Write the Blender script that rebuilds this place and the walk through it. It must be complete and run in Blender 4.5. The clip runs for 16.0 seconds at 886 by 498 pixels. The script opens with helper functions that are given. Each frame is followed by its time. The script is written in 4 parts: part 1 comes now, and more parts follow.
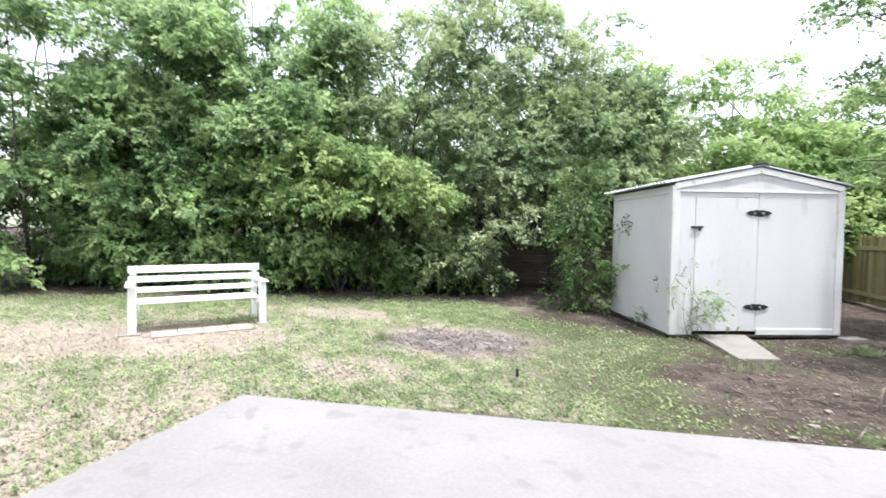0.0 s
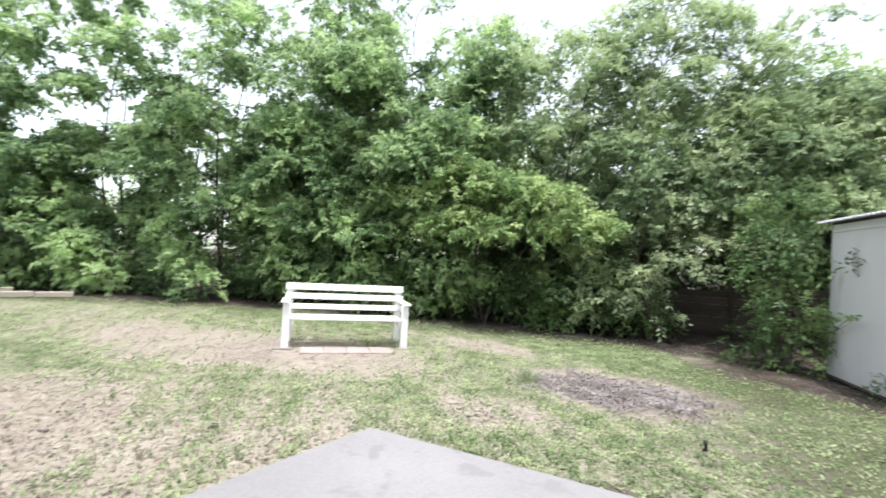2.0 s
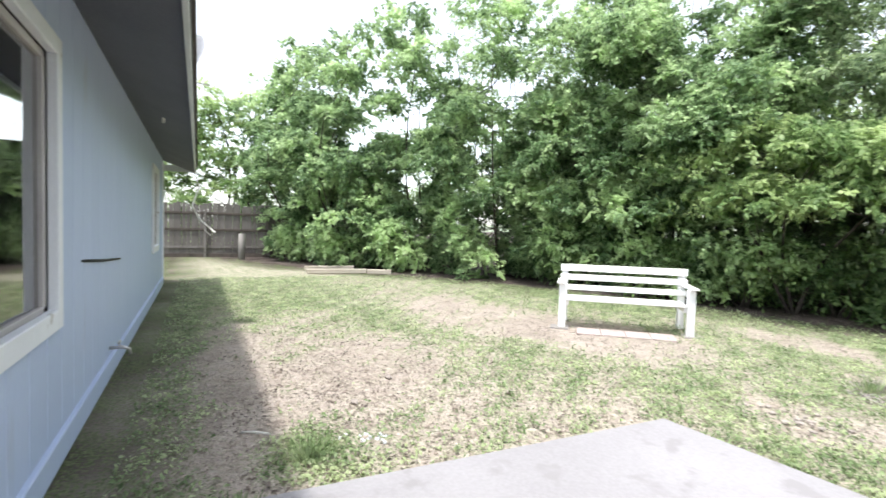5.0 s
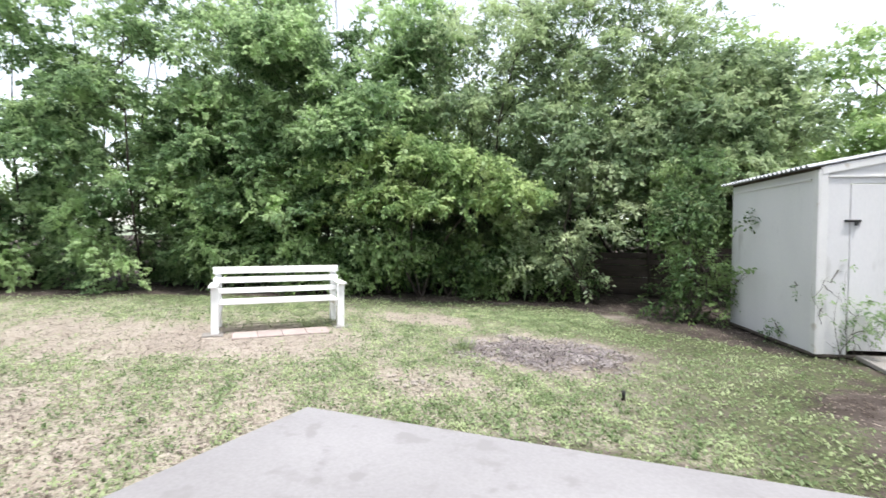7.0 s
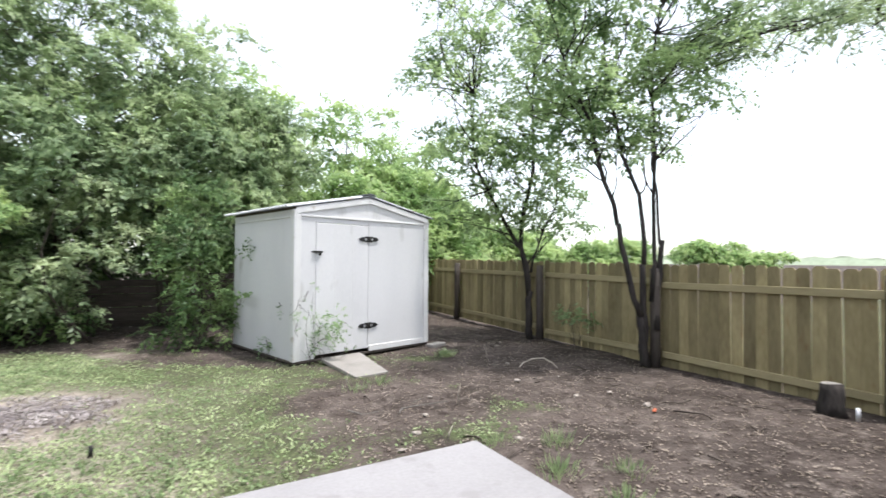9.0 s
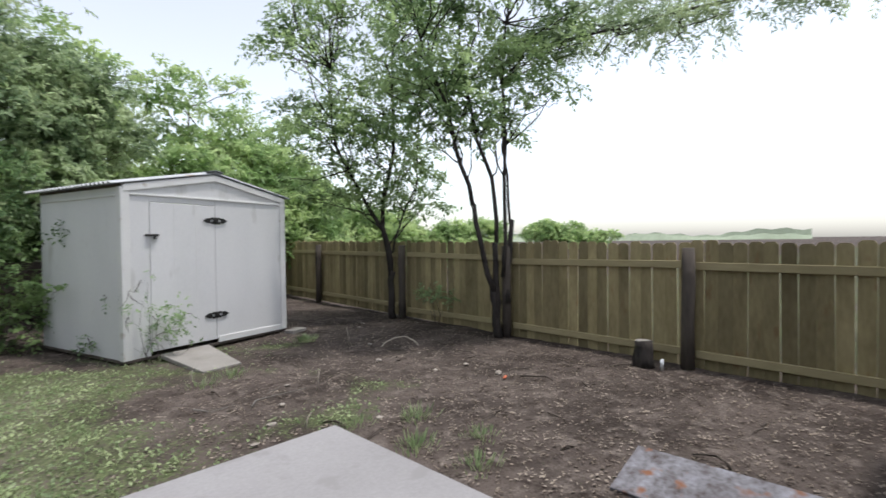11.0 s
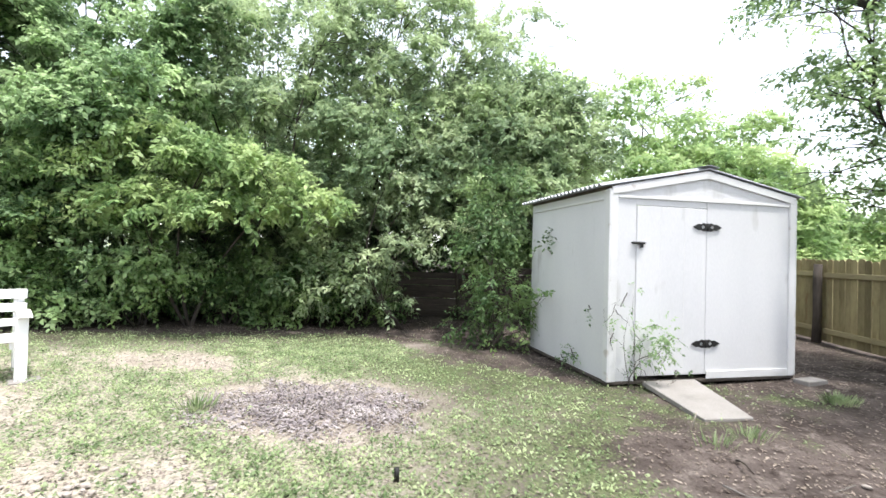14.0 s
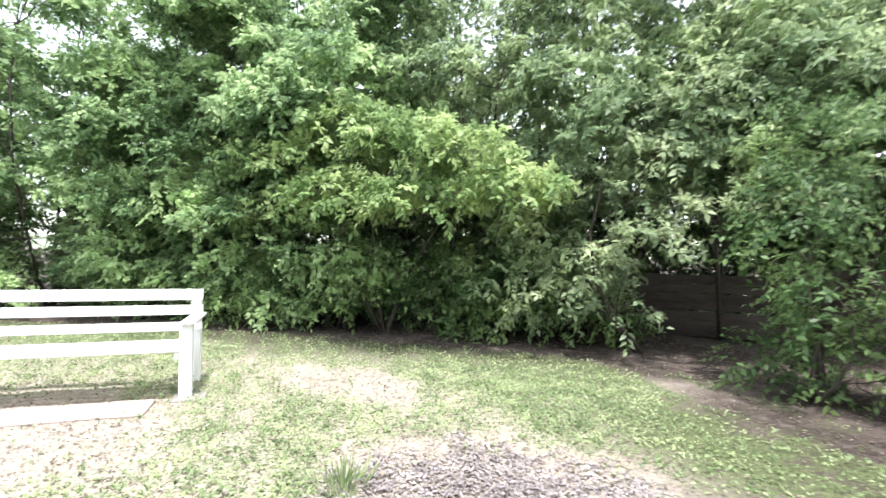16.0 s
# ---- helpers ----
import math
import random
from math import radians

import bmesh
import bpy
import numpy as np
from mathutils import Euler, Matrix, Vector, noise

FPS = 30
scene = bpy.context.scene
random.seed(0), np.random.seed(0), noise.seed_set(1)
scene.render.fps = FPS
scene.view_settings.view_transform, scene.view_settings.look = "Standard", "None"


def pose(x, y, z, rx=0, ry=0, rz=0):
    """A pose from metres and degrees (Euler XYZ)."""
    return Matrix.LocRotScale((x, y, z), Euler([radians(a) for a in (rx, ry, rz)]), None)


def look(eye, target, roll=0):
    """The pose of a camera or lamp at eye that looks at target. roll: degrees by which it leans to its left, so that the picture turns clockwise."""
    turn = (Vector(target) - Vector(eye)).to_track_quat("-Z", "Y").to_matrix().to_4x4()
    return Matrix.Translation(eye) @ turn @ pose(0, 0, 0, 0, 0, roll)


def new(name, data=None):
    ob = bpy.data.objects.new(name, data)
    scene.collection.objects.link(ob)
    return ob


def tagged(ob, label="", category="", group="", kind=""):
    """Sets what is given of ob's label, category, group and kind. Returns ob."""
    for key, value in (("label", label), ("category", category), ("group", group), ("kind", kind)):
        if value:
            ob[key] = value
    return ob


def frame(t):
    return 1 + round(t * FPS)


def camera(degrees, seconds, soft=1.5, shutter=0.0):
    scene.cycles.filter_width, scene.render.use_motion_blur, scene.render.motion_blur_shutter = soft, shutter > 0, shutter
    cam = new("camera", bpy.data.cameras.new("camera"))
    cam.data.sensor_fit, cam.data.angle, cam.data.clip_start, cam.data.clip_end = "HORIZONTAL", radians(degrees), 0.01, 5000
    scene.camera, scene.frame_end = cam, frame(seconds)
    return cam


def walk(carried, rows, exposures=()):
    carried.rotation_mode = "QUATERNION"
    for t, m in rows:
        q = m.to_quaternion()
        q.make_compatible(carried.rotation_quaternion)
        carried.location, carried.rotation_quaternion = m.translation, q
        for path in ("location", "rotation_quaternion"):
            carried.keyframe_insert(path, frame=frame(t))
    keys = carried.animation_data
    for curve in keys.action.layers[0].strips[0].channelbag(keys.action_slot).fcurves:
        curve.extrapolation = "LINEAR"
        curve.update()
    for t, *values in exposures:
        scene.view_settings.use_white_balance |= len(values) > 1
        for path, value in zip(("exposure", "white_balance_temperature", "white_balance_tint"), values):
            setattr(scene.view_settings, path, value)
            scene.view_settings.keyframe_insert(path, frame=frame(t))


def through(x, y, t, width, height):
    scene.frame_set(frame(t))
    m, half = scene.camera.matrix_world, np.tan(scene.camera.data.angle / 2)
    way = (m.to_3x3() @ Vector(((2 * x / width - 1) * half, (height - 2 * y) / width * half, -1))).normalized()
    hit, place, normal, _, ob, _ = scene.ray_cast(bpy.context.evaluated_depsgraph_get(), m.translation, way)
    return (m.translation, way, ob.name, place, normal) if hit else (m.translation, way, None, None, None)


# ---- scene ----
cam = camera(85.2, 16.0, soft=1.5, shutter=0.3)
PATH = [
    (0, (0.49, 0.167, 1.461), (-0.036, 2.095, 1.384), 0.8),
    (0.5, (0.395, 0.439, 1.377), (-0.301, 2.314, 1.418), 0.5),
    (1, (0.338, 0.676, 1.36), (-0.455, 2.512, 1.351), 2.2),
    (1.5, (0.284, 0.759, 1.367), (-0.542, 2.579, 1.447), 0.6),
    (2, (0.209, 0.747, 1.354), (-0.869, 2.432, 1.398), 3.1),
    (2.5, (0.137, 0.654, 1.361), (-1.279, 2.065, 1.313), 2.4),
    (3, (0.113, 0.596, 1.362), (-1.624, 1.586, 1.328), 3.8),
    (3.2, (0.105, 0.571, 1.363), (-1.691, 1.449, 1.324), 3.6),
    (4.1, (0.1, 0.56, 1.366), (-1.802, 1.178, 1.315), 2.6),
    (5.3, (0.154, 0.63, 1.371), (-1.531, 1.704, 1.288), 1.1),
    (5.5, (0.176, 0.65, 1.373), (-1.431, 1.839, 1.298), 0.8),
    (6, (0.24, 0.702, 1.376), (-1.116, 2.172, 1.324), 0.4),
    (6.5, (0.268, 0.731, 1.363), (-0.801, 2.421, 1.329), 0.6),
    (7, (0.293, 0.747, 1.364), (-0.559, 2.555, 1.308), 0.4),
    (7.5, (0.338, 0.76, 1.383), (-0.235, 2.676, 1.319), -0.3),
    (8, (0.43, 0.749, 1.409), (0.363, 2.748, 1.398), -0.5),
    (8.5, (0.52, 0.715, 1.42), (1.021, 2.651, 1.409), -0.5),
    (9, (0.651, 0.697, 1.445), (1.55, 2.482, 1.493), 0.4),
    (9.2, (0.703, 0.671, 1.45), (1.708, 2.4, 1.487), 0.1),
    (10.3, (0.75, 0.68, 1.448), (2.236, 2.018, 1.43), -0.4),
    (11.3, (0.702, 0.722, 1.439), (1.856, 2.355, 1.401), -0.7),
    (11.5, (0.645, 0.751, 1.423), (1.583, 2.516, 1.385), -0.5),
    (12, (0.623, 0.84, 1.391), (0.846, 2.827, 1.329), 1.6),
    (12.5, (0.601, 0.982, 1.392), (0.538, 2.98, 1.315), 1.6),
    (13, (0.528, 1.267, 1.365), (0.527, 3.267, 1.339), -0.7),
    (13.5, (0.502, 1.658, 1.368), (0.395, 3.655, 1.384), -1.0),
    (14, (0.46, 2.119, 1.362), (0.286, 4.112, 1.39), 1.5),
    (14.5, (0.342, 2.604, 1.353), (0.076, 4.585, 1.397), 1.8),
    (15, (0.205, 3.125, 1.319), (-0.34, 5.047, 1.422), 1.3),
    (15.5, (-0.015, 3.593, 1.328), (-0.778, 5.44, 1.402), 1.4),
    (16, (-0.228, 4.022, 1.265), (-1.201, 5.769, 1.284), 1.0),
]
EXPOSURES = [(0.0, 0.82), (1.5, 0.58), (3.0, 0.74), (5.5, 0.83), (6.5, 0.6), (7.5, 0.56), (8.5, 0.52), (9.0, 0.64), (11.3, -0.1), (11.7, -0.05), (12.5, 0.32), (13.5, 0.75), (14.0, 0.9), (14.5, 0.92), (16.0, 1.15)]
walk(cam, [(t, look(eye, target, roll)) for t, eye, target, roll in PATH], EXPOSURES)

# ---- light: a high, hazy sun behind the house and a bright sky ----
SUN = Vector((0.17, -0.19, 1.0)).normalized()
world = bpy.data.worlds.new("sky")
scene.world = world
world.use_nodes = True
wn = world.node_tree.nodes
sky = wn.new("ShaderNodeTexSky")
sky.sky_type, sky.sun_disc = "NISHITA", False
sky.sun_elevation = math.asin(SUN.z)
sky.sun_rotation = math.atan2(SUN.x, SUN.y)
sky.air_density, sky.dust_density, sky.ozone_density = 1.0, 1.5, 1.0
wn["Background"].inputs["Strength"].default_value = 0.15
haze = wn.new("ShaderNodeHueSaturation")  # thin bright cloud over the whole sky
haze.inputs["Saturation"].default_value, haze.inputs["Value"].default_value = 0.38, 1.92
world.node_tree.links.new(sky.outputs[0], haze.inputs["Color"])
world.node_tree.links.new(haze.outputs[0], wn["Background"].inputs["Color"])
sun = new("sun", bpy.data.lights.new("sun", "SUN"))
sun.data.energy, sun.data.angle, sun.data.color = 3.25, radians(3.0), (1.0, 0.98, 0.96)
sun.matrix_basis = look(SUN * 60, (0, 0, 0))


# ---- materials ----
def mat(name, a, b, scale=6.0, rough=0.8, bump=0.2, fine=60.0, metal=0.0, spots=None, spot_scale=3.0, spot_at=0.62,
        stretch=(1, 1, 1), vary=0.0, bump_dist=0.01, spec=0.3):
    """Two colours mixed by broad and fine noise, optional stains, fine relief, variation from object to object."""
    m = bpy.data.materials.new(name)
    m.use_nodes = True
    n, l = m.node_tree.nodes, m.node_tree.links
    p = n["Principled BSDF"]
    p.inputs["Roughness"].default_value, p.inputs["Metallic"].default_value = rough, metal
    p.inputs["Specular IOR Level"].default_value = spec
    tc, mp = n.new("ShaderNodeTexCoord"), n.new("ShaderNodeMapping")
    mp.inputs["Scale"].default_value = stretch
    l.new(tc.outputs["Object"], mp.inputs["Vector"])
    oi = n.new("ShaderNodeObjectInfo")
    off = n.new("ShaderNodeVectorMath")
    off.operation = "ADD"
    sc = n.new("ShaderNodeVectorMath")
    sc.operation = "SCALE"
    sc.inputs[0].default_value = (37.0, 19.0, 53.0)
    l.new(oi.outputs["Random"], sc.inputs["Scale"])
    l.new(mp.outputs[0], off.inputs[0])
    l.new(sc.outputs[0], off.inputs[1])

    def noise_node(s, detail=4.0):
        t = n.new("ShaderNodeTexNoise")
        t.inputs["Scale"].default_value, t.inputs["Detail"].default_value = s, detail
        l.new(off.outputs[0], t.inputs["Vector"])
        return t

    big, small = noise_node(scale), noise_node(fine)
    half = n.new("ShaderNodeMix")
    half.inputs[0].default_value = 0.4
    l.new(big.outputs["Fac"], half.inputs[2])
    l.new(small.outputs["Fac"], half.inputs[3])
    ramp = n.new("ShaderNodeMapRange")
    ramp.inputs[1].default_value, ramp.inputs[2].default_value = 0.32, 0.68
    l.new(half.outputs[0], ramp.inputs[0])
    mix = n.new("ShaderNodeMix")
    mix.data_type = "RGBA"
    mix.inputs[6].default_value, mix.inputs[7].default_value = (*a, 1), (*b, 1)
    l.new(ramp.outputs[0], mix.inputs[0])
    out = mix.outputs[2]
    if spots:
        sp = noise_node(spot_scale, 6.0)
        sr = n.new("ShaderNodeMapRange")
        sr.inputs[1].default_value, sr.inputs[2].default_value = spot_at, spot_at + 0.08
        l.new(sp.outputs["Fac"], sr.inputs[0])
        m2 = n.new("ShaderNodeMix")
        m2.data_type = "RGBA"
        m2.inputs[7].default_value = (*spots, 1)
        l.new(sr.outputs[0], m2.inputs[0])
        l.new(out, m2.inputs[6])
        out = m2.outputs[2]
    if vary:
        hv = n.new("ShaderNodeHueSaturation")
        vr = n.new("ShaderNodeMapRange")
        vr.inputs[3].default_value, vr.inputs[4].default_value = 1 - vary, 1 + vary
        l.new(oi.outputs["Random"], vr.inputs[0])
        l.new(vr.outputs[0], hv.inputs["Value"])
        l.new(out, hv.inputs["Color"])
        out = hv.outputs[0]
    l.new(out, p.inputs["Base Color"])
    if bump:
        bp = n.new("ShaderNodeBump")
        bp.inputs["Strength"].default_value, bp.inputs["Distance"].default_value = bump, bump_dist
        l.new(half.outputs[0], bp.inputs["Height"])
        l.new(bp.outputs[0], p.inputs["Normal"])
    return m


def leaf_mat(name, dark, light, fresh, clump=0.8, through=0.35):
    """Leaf colour that varies from leaf to leaf and from clump to clump; part of the light comes through."""
    m = bpy.data.materials.new(name)
    m.use_nodes = True
    n, l = m.node_tree.nodes, m.node_tree.links
    p = n["Principled BSDF"]
    p.inputs["Roughness"].default_value = 0.5
    p.inputs["Specular IOR Level"].default_value = 0.35
    g = n.new("ShaderNodeNewGeometry")
    tc = n.new("ShaderNodeTexCoord")
    nz = n.new("ShaderNodeTexNoise")
    nz.inputs["Scale"].default_value, nz.inputs["Detail"].default_value = clump, 3.0
    l.new(tc.outputs["Object"], nz.inputs["Vector"])
    mix = n.new("ShaderNodeMix")
    mix.data_type = "RGBA"
    mix.inputs[6].default_value, mix.inputs[7].default_value = (*dark, 1), (*light, 1)
    l.new(g.outputs["Random Per Island"], mix.inputs[0])
    mr = n.new("ShaderNodeMapRange")
    mr.inputs[1].default_value, mr.inputs[2].default_value = 0.44, 0.62
    l.new(nz.outputs["Fac"], mr.inputs[0])
    m2 = n.new("ShaderNodeMix")
    m2.data_type = "RGBA"
    m2.inputs[7].default_value = (*fresh, 1)
    l.new(mr.outputs[0], m2.inputs[0])
    l.new(mix.outputs[2], m2.inputs[6])
    l.new(m2.outputs[2], p.inputs["Base Color"])
    tr = n.new("ShaderNodeBsdfTranslucent")
    thin = n.new("ShaderNodeHueSaturation")
    thin.inputs["Hue"].default_value, thin.inputs["Value"].default_value = 0.495, 1.6
    thin.inputs["Saturation"].default_value = 0.88
    l.new(m2.outputs[2], thin.inputs["Color"])
    l.new(thin.outputs[0], tr.inputs["Color"])
    ms = n.new("ShaderNodeMixShader")
    ms.inputs[0].default_value = through
    l.new(p.outputs[0], ms.inputs[1])
    l.new(tr.outputs[0], ms.inputs[2])
    l.new(ms.outputs[0], n["Material Output"].inputs["Surface"])
    return m


LEAF = leaf_mat("hedge_leaf", (0.045, 0.098, 0.036), (0.225, 0.34, 0.155), (0.41, 0.54, 0.265), through=0.51)
LEAF_BLUE = leaf_mat("ash_leaf", (0.075, 0.13, 0.06), (0.25, 0.335, 0.175), (0.40, 0.49, 0.26), through=0.44)
LEAF_FRESH = leaf_mat("box_elder_leaf", (0.085, 0.16, 0.05), (0.245, 0.355, 0.135), (0.39, 0.49, 0.21), clump=1.4, through=0.42)
LEAF_PALE = leaf_mat("pale_leaf", (0.09, 0.14, 0.07), (0.25, 0.33, 0.175), (0.40, 0.47, 0.27), clump=1.4, through=0.35)
LEAF_BRIGHT = leaf_mat("bright_leaf", (0.13, 0.225, 0.075), (0.25, 0.365, 0.135), (0.37, 0.47, 0.20), through=0.52)
# darker copy of the hedge leaf: shade low in the hedge put into the colour
LEAF_SHADE = leaf_mat("shaded_bush_leaf", (0.035, 0.08, 0.026), (0.12, 0.20, 0.07), (0.22, 0.32, 0.11), through=0.35)
LEAF_DARK = leaf_mat("fence_tree_leaf", (0.06, 0.12, 0.042), (0.20, 0.30, 0.12), (0.33, 0.44, 0.19), through=0.55)
GRASS = leaf_mat("lawn_leaf", (0.075, 0.12, 0.045), (0.25, 0.335, 0.155), (0.365, 0.43, 0.23), clump=3.5)
LITTER = leaf_mat("dead_leaf", (0.075, 0.055, 0.044), (0.20, 0.158, 0.125), (0.32, 0.265, 0.215), clump=3.0, through=0.1)
BARK = mat("bark", (0.035, 0.028, 0.022), (0.10, 0.085, 0.07), 5, 0.95, 0.8, 40, stretch=(1, 1, 0.25), bump_dist=0.02)
BARK_DARK = mat("dark_bark", (0.015, 0.013, 0.012), (0.065, 0.055, 0.05), 12, 0.95, 1.0, 45, stretch=(1, 1, 0.2), bump_dist=0.04)
WHITE = mat("white_paint", (0.78, 0.78, 0.77), (0.86, 0.86, 0.85), 3, 0.55, 0.12, 90, spots=(0.62, 0.60, 0.56), spot_scale=9, spot_at=0.66)
SHED_WHITE = mat("shed_paint", (0.585, 0.58, 0.585), (0.68, 0.67, 0.67), 1.6, 0.6, 0.15, 70, spots=(0.50, 0.49, 0.475), spot_scale=3.5, spot_at=0.63, stretch=(1, 1, 0.35))
SHED_TRIM = mat("shed_trim", (0.62, 0.61, 0.60), (0.71, 0.70, 0.69), 3, 0.6, 0.2, 80, spots=(0.5, 0.46, 0.42), spot_scale=5, spot_at=0.66)
ROOF_METAL = mat("roof_metal", (0.30, 0.31, 0.33), (0.44, 0.45, 0.47), 2.5, 0.55, 0.1, 50, metal=0.2, spots=(0.26, 0.20, 0.16), spot_scale=4, spot_at=0.64)
IRON = mat("black_iron", (0.015, 0.015, 0.016), (0.04, 0.038, 0.036), 20, 0.5, 0.2, 120, metal=0.3)
CONCRETE = mat("concrete", (0.232, 0.222, 0.226), (0.305, 0.294, 0.30), 1.1, 0.85, 0.3, 45, spots=(0.236, 0.225, 0.228), spot_scale=5.0, spot_at=0.58, bump_dist=0.004)
CONCRETE_OLD = mat("old_concrete", (0.20, 0.185, 0.17), (0.30, 0.28, 0.26), 3, 0.9, 0.4, 60, bump_dist=0.006)
PAVER = mat("pink_paver", (0.34, 0.275, 0.25), (0.42, 0.355, 0.33), 5, 0.9, 0.4, 60, vary=0.08, bump_dist=0.005)
PINE = mat("new_pine", (0.20, 0.16, 0.082), (0.37, 0.305, 0.165), 5, 0.75, 0.25, 30, spots=(0.24, 0.16, 0.08), spot_scale=9, spot_at=0.64, stretch=(1, 1, 0.3), vary=0.38, bump_dist=0.004)
PINE_RAIL = mat("pine_rail", (0.30, 0.25, 0.135), (0.42, 0.35, 0.205), 3, 0.75, 0.25, 30, spots=(0.26, 0.18, 0.10), spot_scale=7, spot_at=0.70, stretch=(1, 0.2, 1), bump_dist=0.004)
POST_OLD = mat("old_post", (0.05, 0.042, 0.036), (0.12, 0.10, 0.085), 5, 0.95, 0.6, 30, stretch=(1, 1, 0.2), bump_dist=0.01)
GREY_WOOD = mat("grey_wood", (0.10, 0.09, 0.08), (0.20, 0.185, 0.17), 3, 0.95, 0.5, 25, stretch=(1, 1, 0.2), vary=0.15, bump_dist=0.008)
TIMBER = mat("pale_timber", (0.38, 0.33, 0.27), (0.50, 0.45, 0.38), 4, 0.9, 0.4, 30, stretch=(0.3, 1, 1), bump_dist=0.008)
ROT_WOOD = mat("rotten_wood", (0.045, 0.036, 0.03), (0.11, 0.09, 0.077), 3, 0.95, 0.6, 25, stretch=(0.2, 1, 1), vary=0.2, bump_dist=0.012)
SIDING = mat("blue_grey_paint", (0.45, 0.525, 0.69), (0.49, 0.565, 0.73), 1.2, 0.6, 0.2, 35, stretch=(1, 1, 0.3), spots=(0.45, 0.495, 0.62), spot_scale=2.5, spot_at=0.66, bump_dist=0.004)
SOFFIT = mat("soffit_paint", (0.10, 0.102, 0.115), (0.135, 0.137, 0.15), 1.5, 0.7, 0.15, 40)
FASCIA = mat("fascia_paint", (0.52, 0.55, 0.53), (0.64, 0.66, 0.64), 2, 0.6, 0.15, 40, spots=(0.4, 0.42, 0.4), spot_scale=4)
WINDOW_WHITE = mat("window_paint", (0.73, 0.74, 0.77), (0.81, 0.82, 0.85), 3, 0.5, 0.15, 60, spots=(0.5, 0.47, 0.45), spot_scale=8, spot_at=0.64)
VINYL = mat("window_vinyl", (0.42, 0.39, 0.38), (0.52, 0.49, 0.47), 3, 0.5, 0.1, 60)
BLIND = mat("blind_slat", (0.72, 0.73, 0.72), (0.80, 0.80, 0.79), 3, 0.5, 0.0, 60)
SHINGLE = mat("roof_shingle", (0.06, 0.058, 0.055), (0.13, 0.12, 0.115), 8, 0.95, 0.6, 60, bump_dist=0.01)
DISH = mat("dish_grey", (0.34, 0.35, 0.37), (0.42, 0.43, 0.45), 4, 0.5, 0.05, 60)
CABLE = mat("pale_cable", (0.62, 0.60, 0.54), (0.72, 0.70, 0.64), 8, 0.6, 0.1, 60)
STEEL = mat("tap_metal", (0.45, 0.43, 0.40), (0.6, 0.58, 0.55), 20, 0.4, 0.1, 90, metal=0.9)
INTERIOR = mat("room_wall", (0.34, 0.33, 0.31), (0.40, 0.39, 0.37), 1, 0.9, 0.0, 30)
MOTTLED = mat("peeling_board", (0.05, 0.035, 0.03), (0.26, 0.26, 0.29), 9, 0.85, 0.5, 30, spots=(0.20, 0.09, 0.05), spot_scale=5, spot_at=0.58, bump_dist=0.01)
ORANGE = mat("orange_plastic", (0.45, 0.10, 0.05), (0.55, 0.16, 0.08), 10, 0.6, 0.1, 60)
STONE = mat("stone", (0.24, 0.205, 0.18), (0.38, 0.34, 0.30), 8, 0.9, 0.4, 60, vary=0.15, bump_dist=0.01)
CHIP = leaf_mat("wood_chip", (0.17, 0.145, 0.145), (0.28, 0.245, 0.245), (0.38, 0.34, 0.33), clump=4.0, through=0.0)
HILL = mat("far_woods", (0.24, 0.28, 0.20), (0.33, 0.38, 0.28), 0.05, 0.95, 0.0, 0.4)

GLASS = bpy.data.materials.new("window_glass")
GLASS.use_nodes = True
gp = GLASS.node_tree.nodes["Principled BSDF"]
gp.inputs["Transmission Weight"].default_value, gp.inputs["Roughness"].default_value = 1.0, 0.02
gp.inputs["IOR"].default_value = 1.45


# ---- mesh helpers ----
def box(bm, x0, x1, y0, y1, z0, z1, bevel=0.0, m=None):
    """A box with slightly rounded edges, added to bm."""
    t = Matrix.Translation(((x0 + x1) / 2, (y0 + y1) / 2, (z0 + z1) / 2)) @ Matrix.Diagonal((x1 - x0, y1 - y0, z1 - z0, 1))
    made = bmesh.ops.create_cube(bm, size=1, matrix=(m @ t) if m else t)
    if bevel:
        es = {e for v in made["verts"] for e in v.link_edges}
        bmesh.ops.bevel(bm, geom=list(es), offset=bevel, segments=1, affect="EDGES", profile=0.5)
    return bm


def tube(bm, pts, radii, sides=8):
    """A bent, tapered round bar along pts."""
    rings = []
    for i, p in enumerate(pts):
        p = Vector(p)
        d = (Vector(pts[min(i + 1, len(pts) - 1)]) - Vector(pts[max(i - 1, 0)])).normalized()
        u = d.cross(Vector((0.31, 0.95, 0.12))).normalized()
        v = d.cross(u)
        rings.append([bm.verts.new(p + radii[i] * (math.cos(2 * math.pi * k / sides) * u + math.sin(2 * math.pi * k / sides) * v)) for k in range(sides)])
    for a, b in zip(rings, rings[1:]):
        for k in range(sides):
            f = bm.faces.new((a[k], a[(k + 1) % sides], b[(k + 1) % sides], b[k]))
            f.smooth = True
    bm.faces.new(rings[0][::-1])
    bm.faces.new(rings[-1])
    return bm


def mesh_of(bm, name, material):
    bmesh.ops.recalc_face_normals(bm, faces=bm.faces)
    me = bpy.data.meshes.new(name)
    bm.to_mesh(me)
    bm.free()
    me.materials.append(material)
    return me


def part(name, bm, material, parent, label=""):
    me = bm if isinstance(bm, bpy.types.Mesh) else mesh_of(bm, name, material)
    ob = new(name, me)
    ob.parent = parent
    return tagged(ob, label)


def thing(name, label, category, group="", kind="", m=None):
    ob = new(name)
    ob.empty_display_size = 0.2
    if m:
        ob.matrix_basis = m
    return tagged(ob, label, category, group, kind)


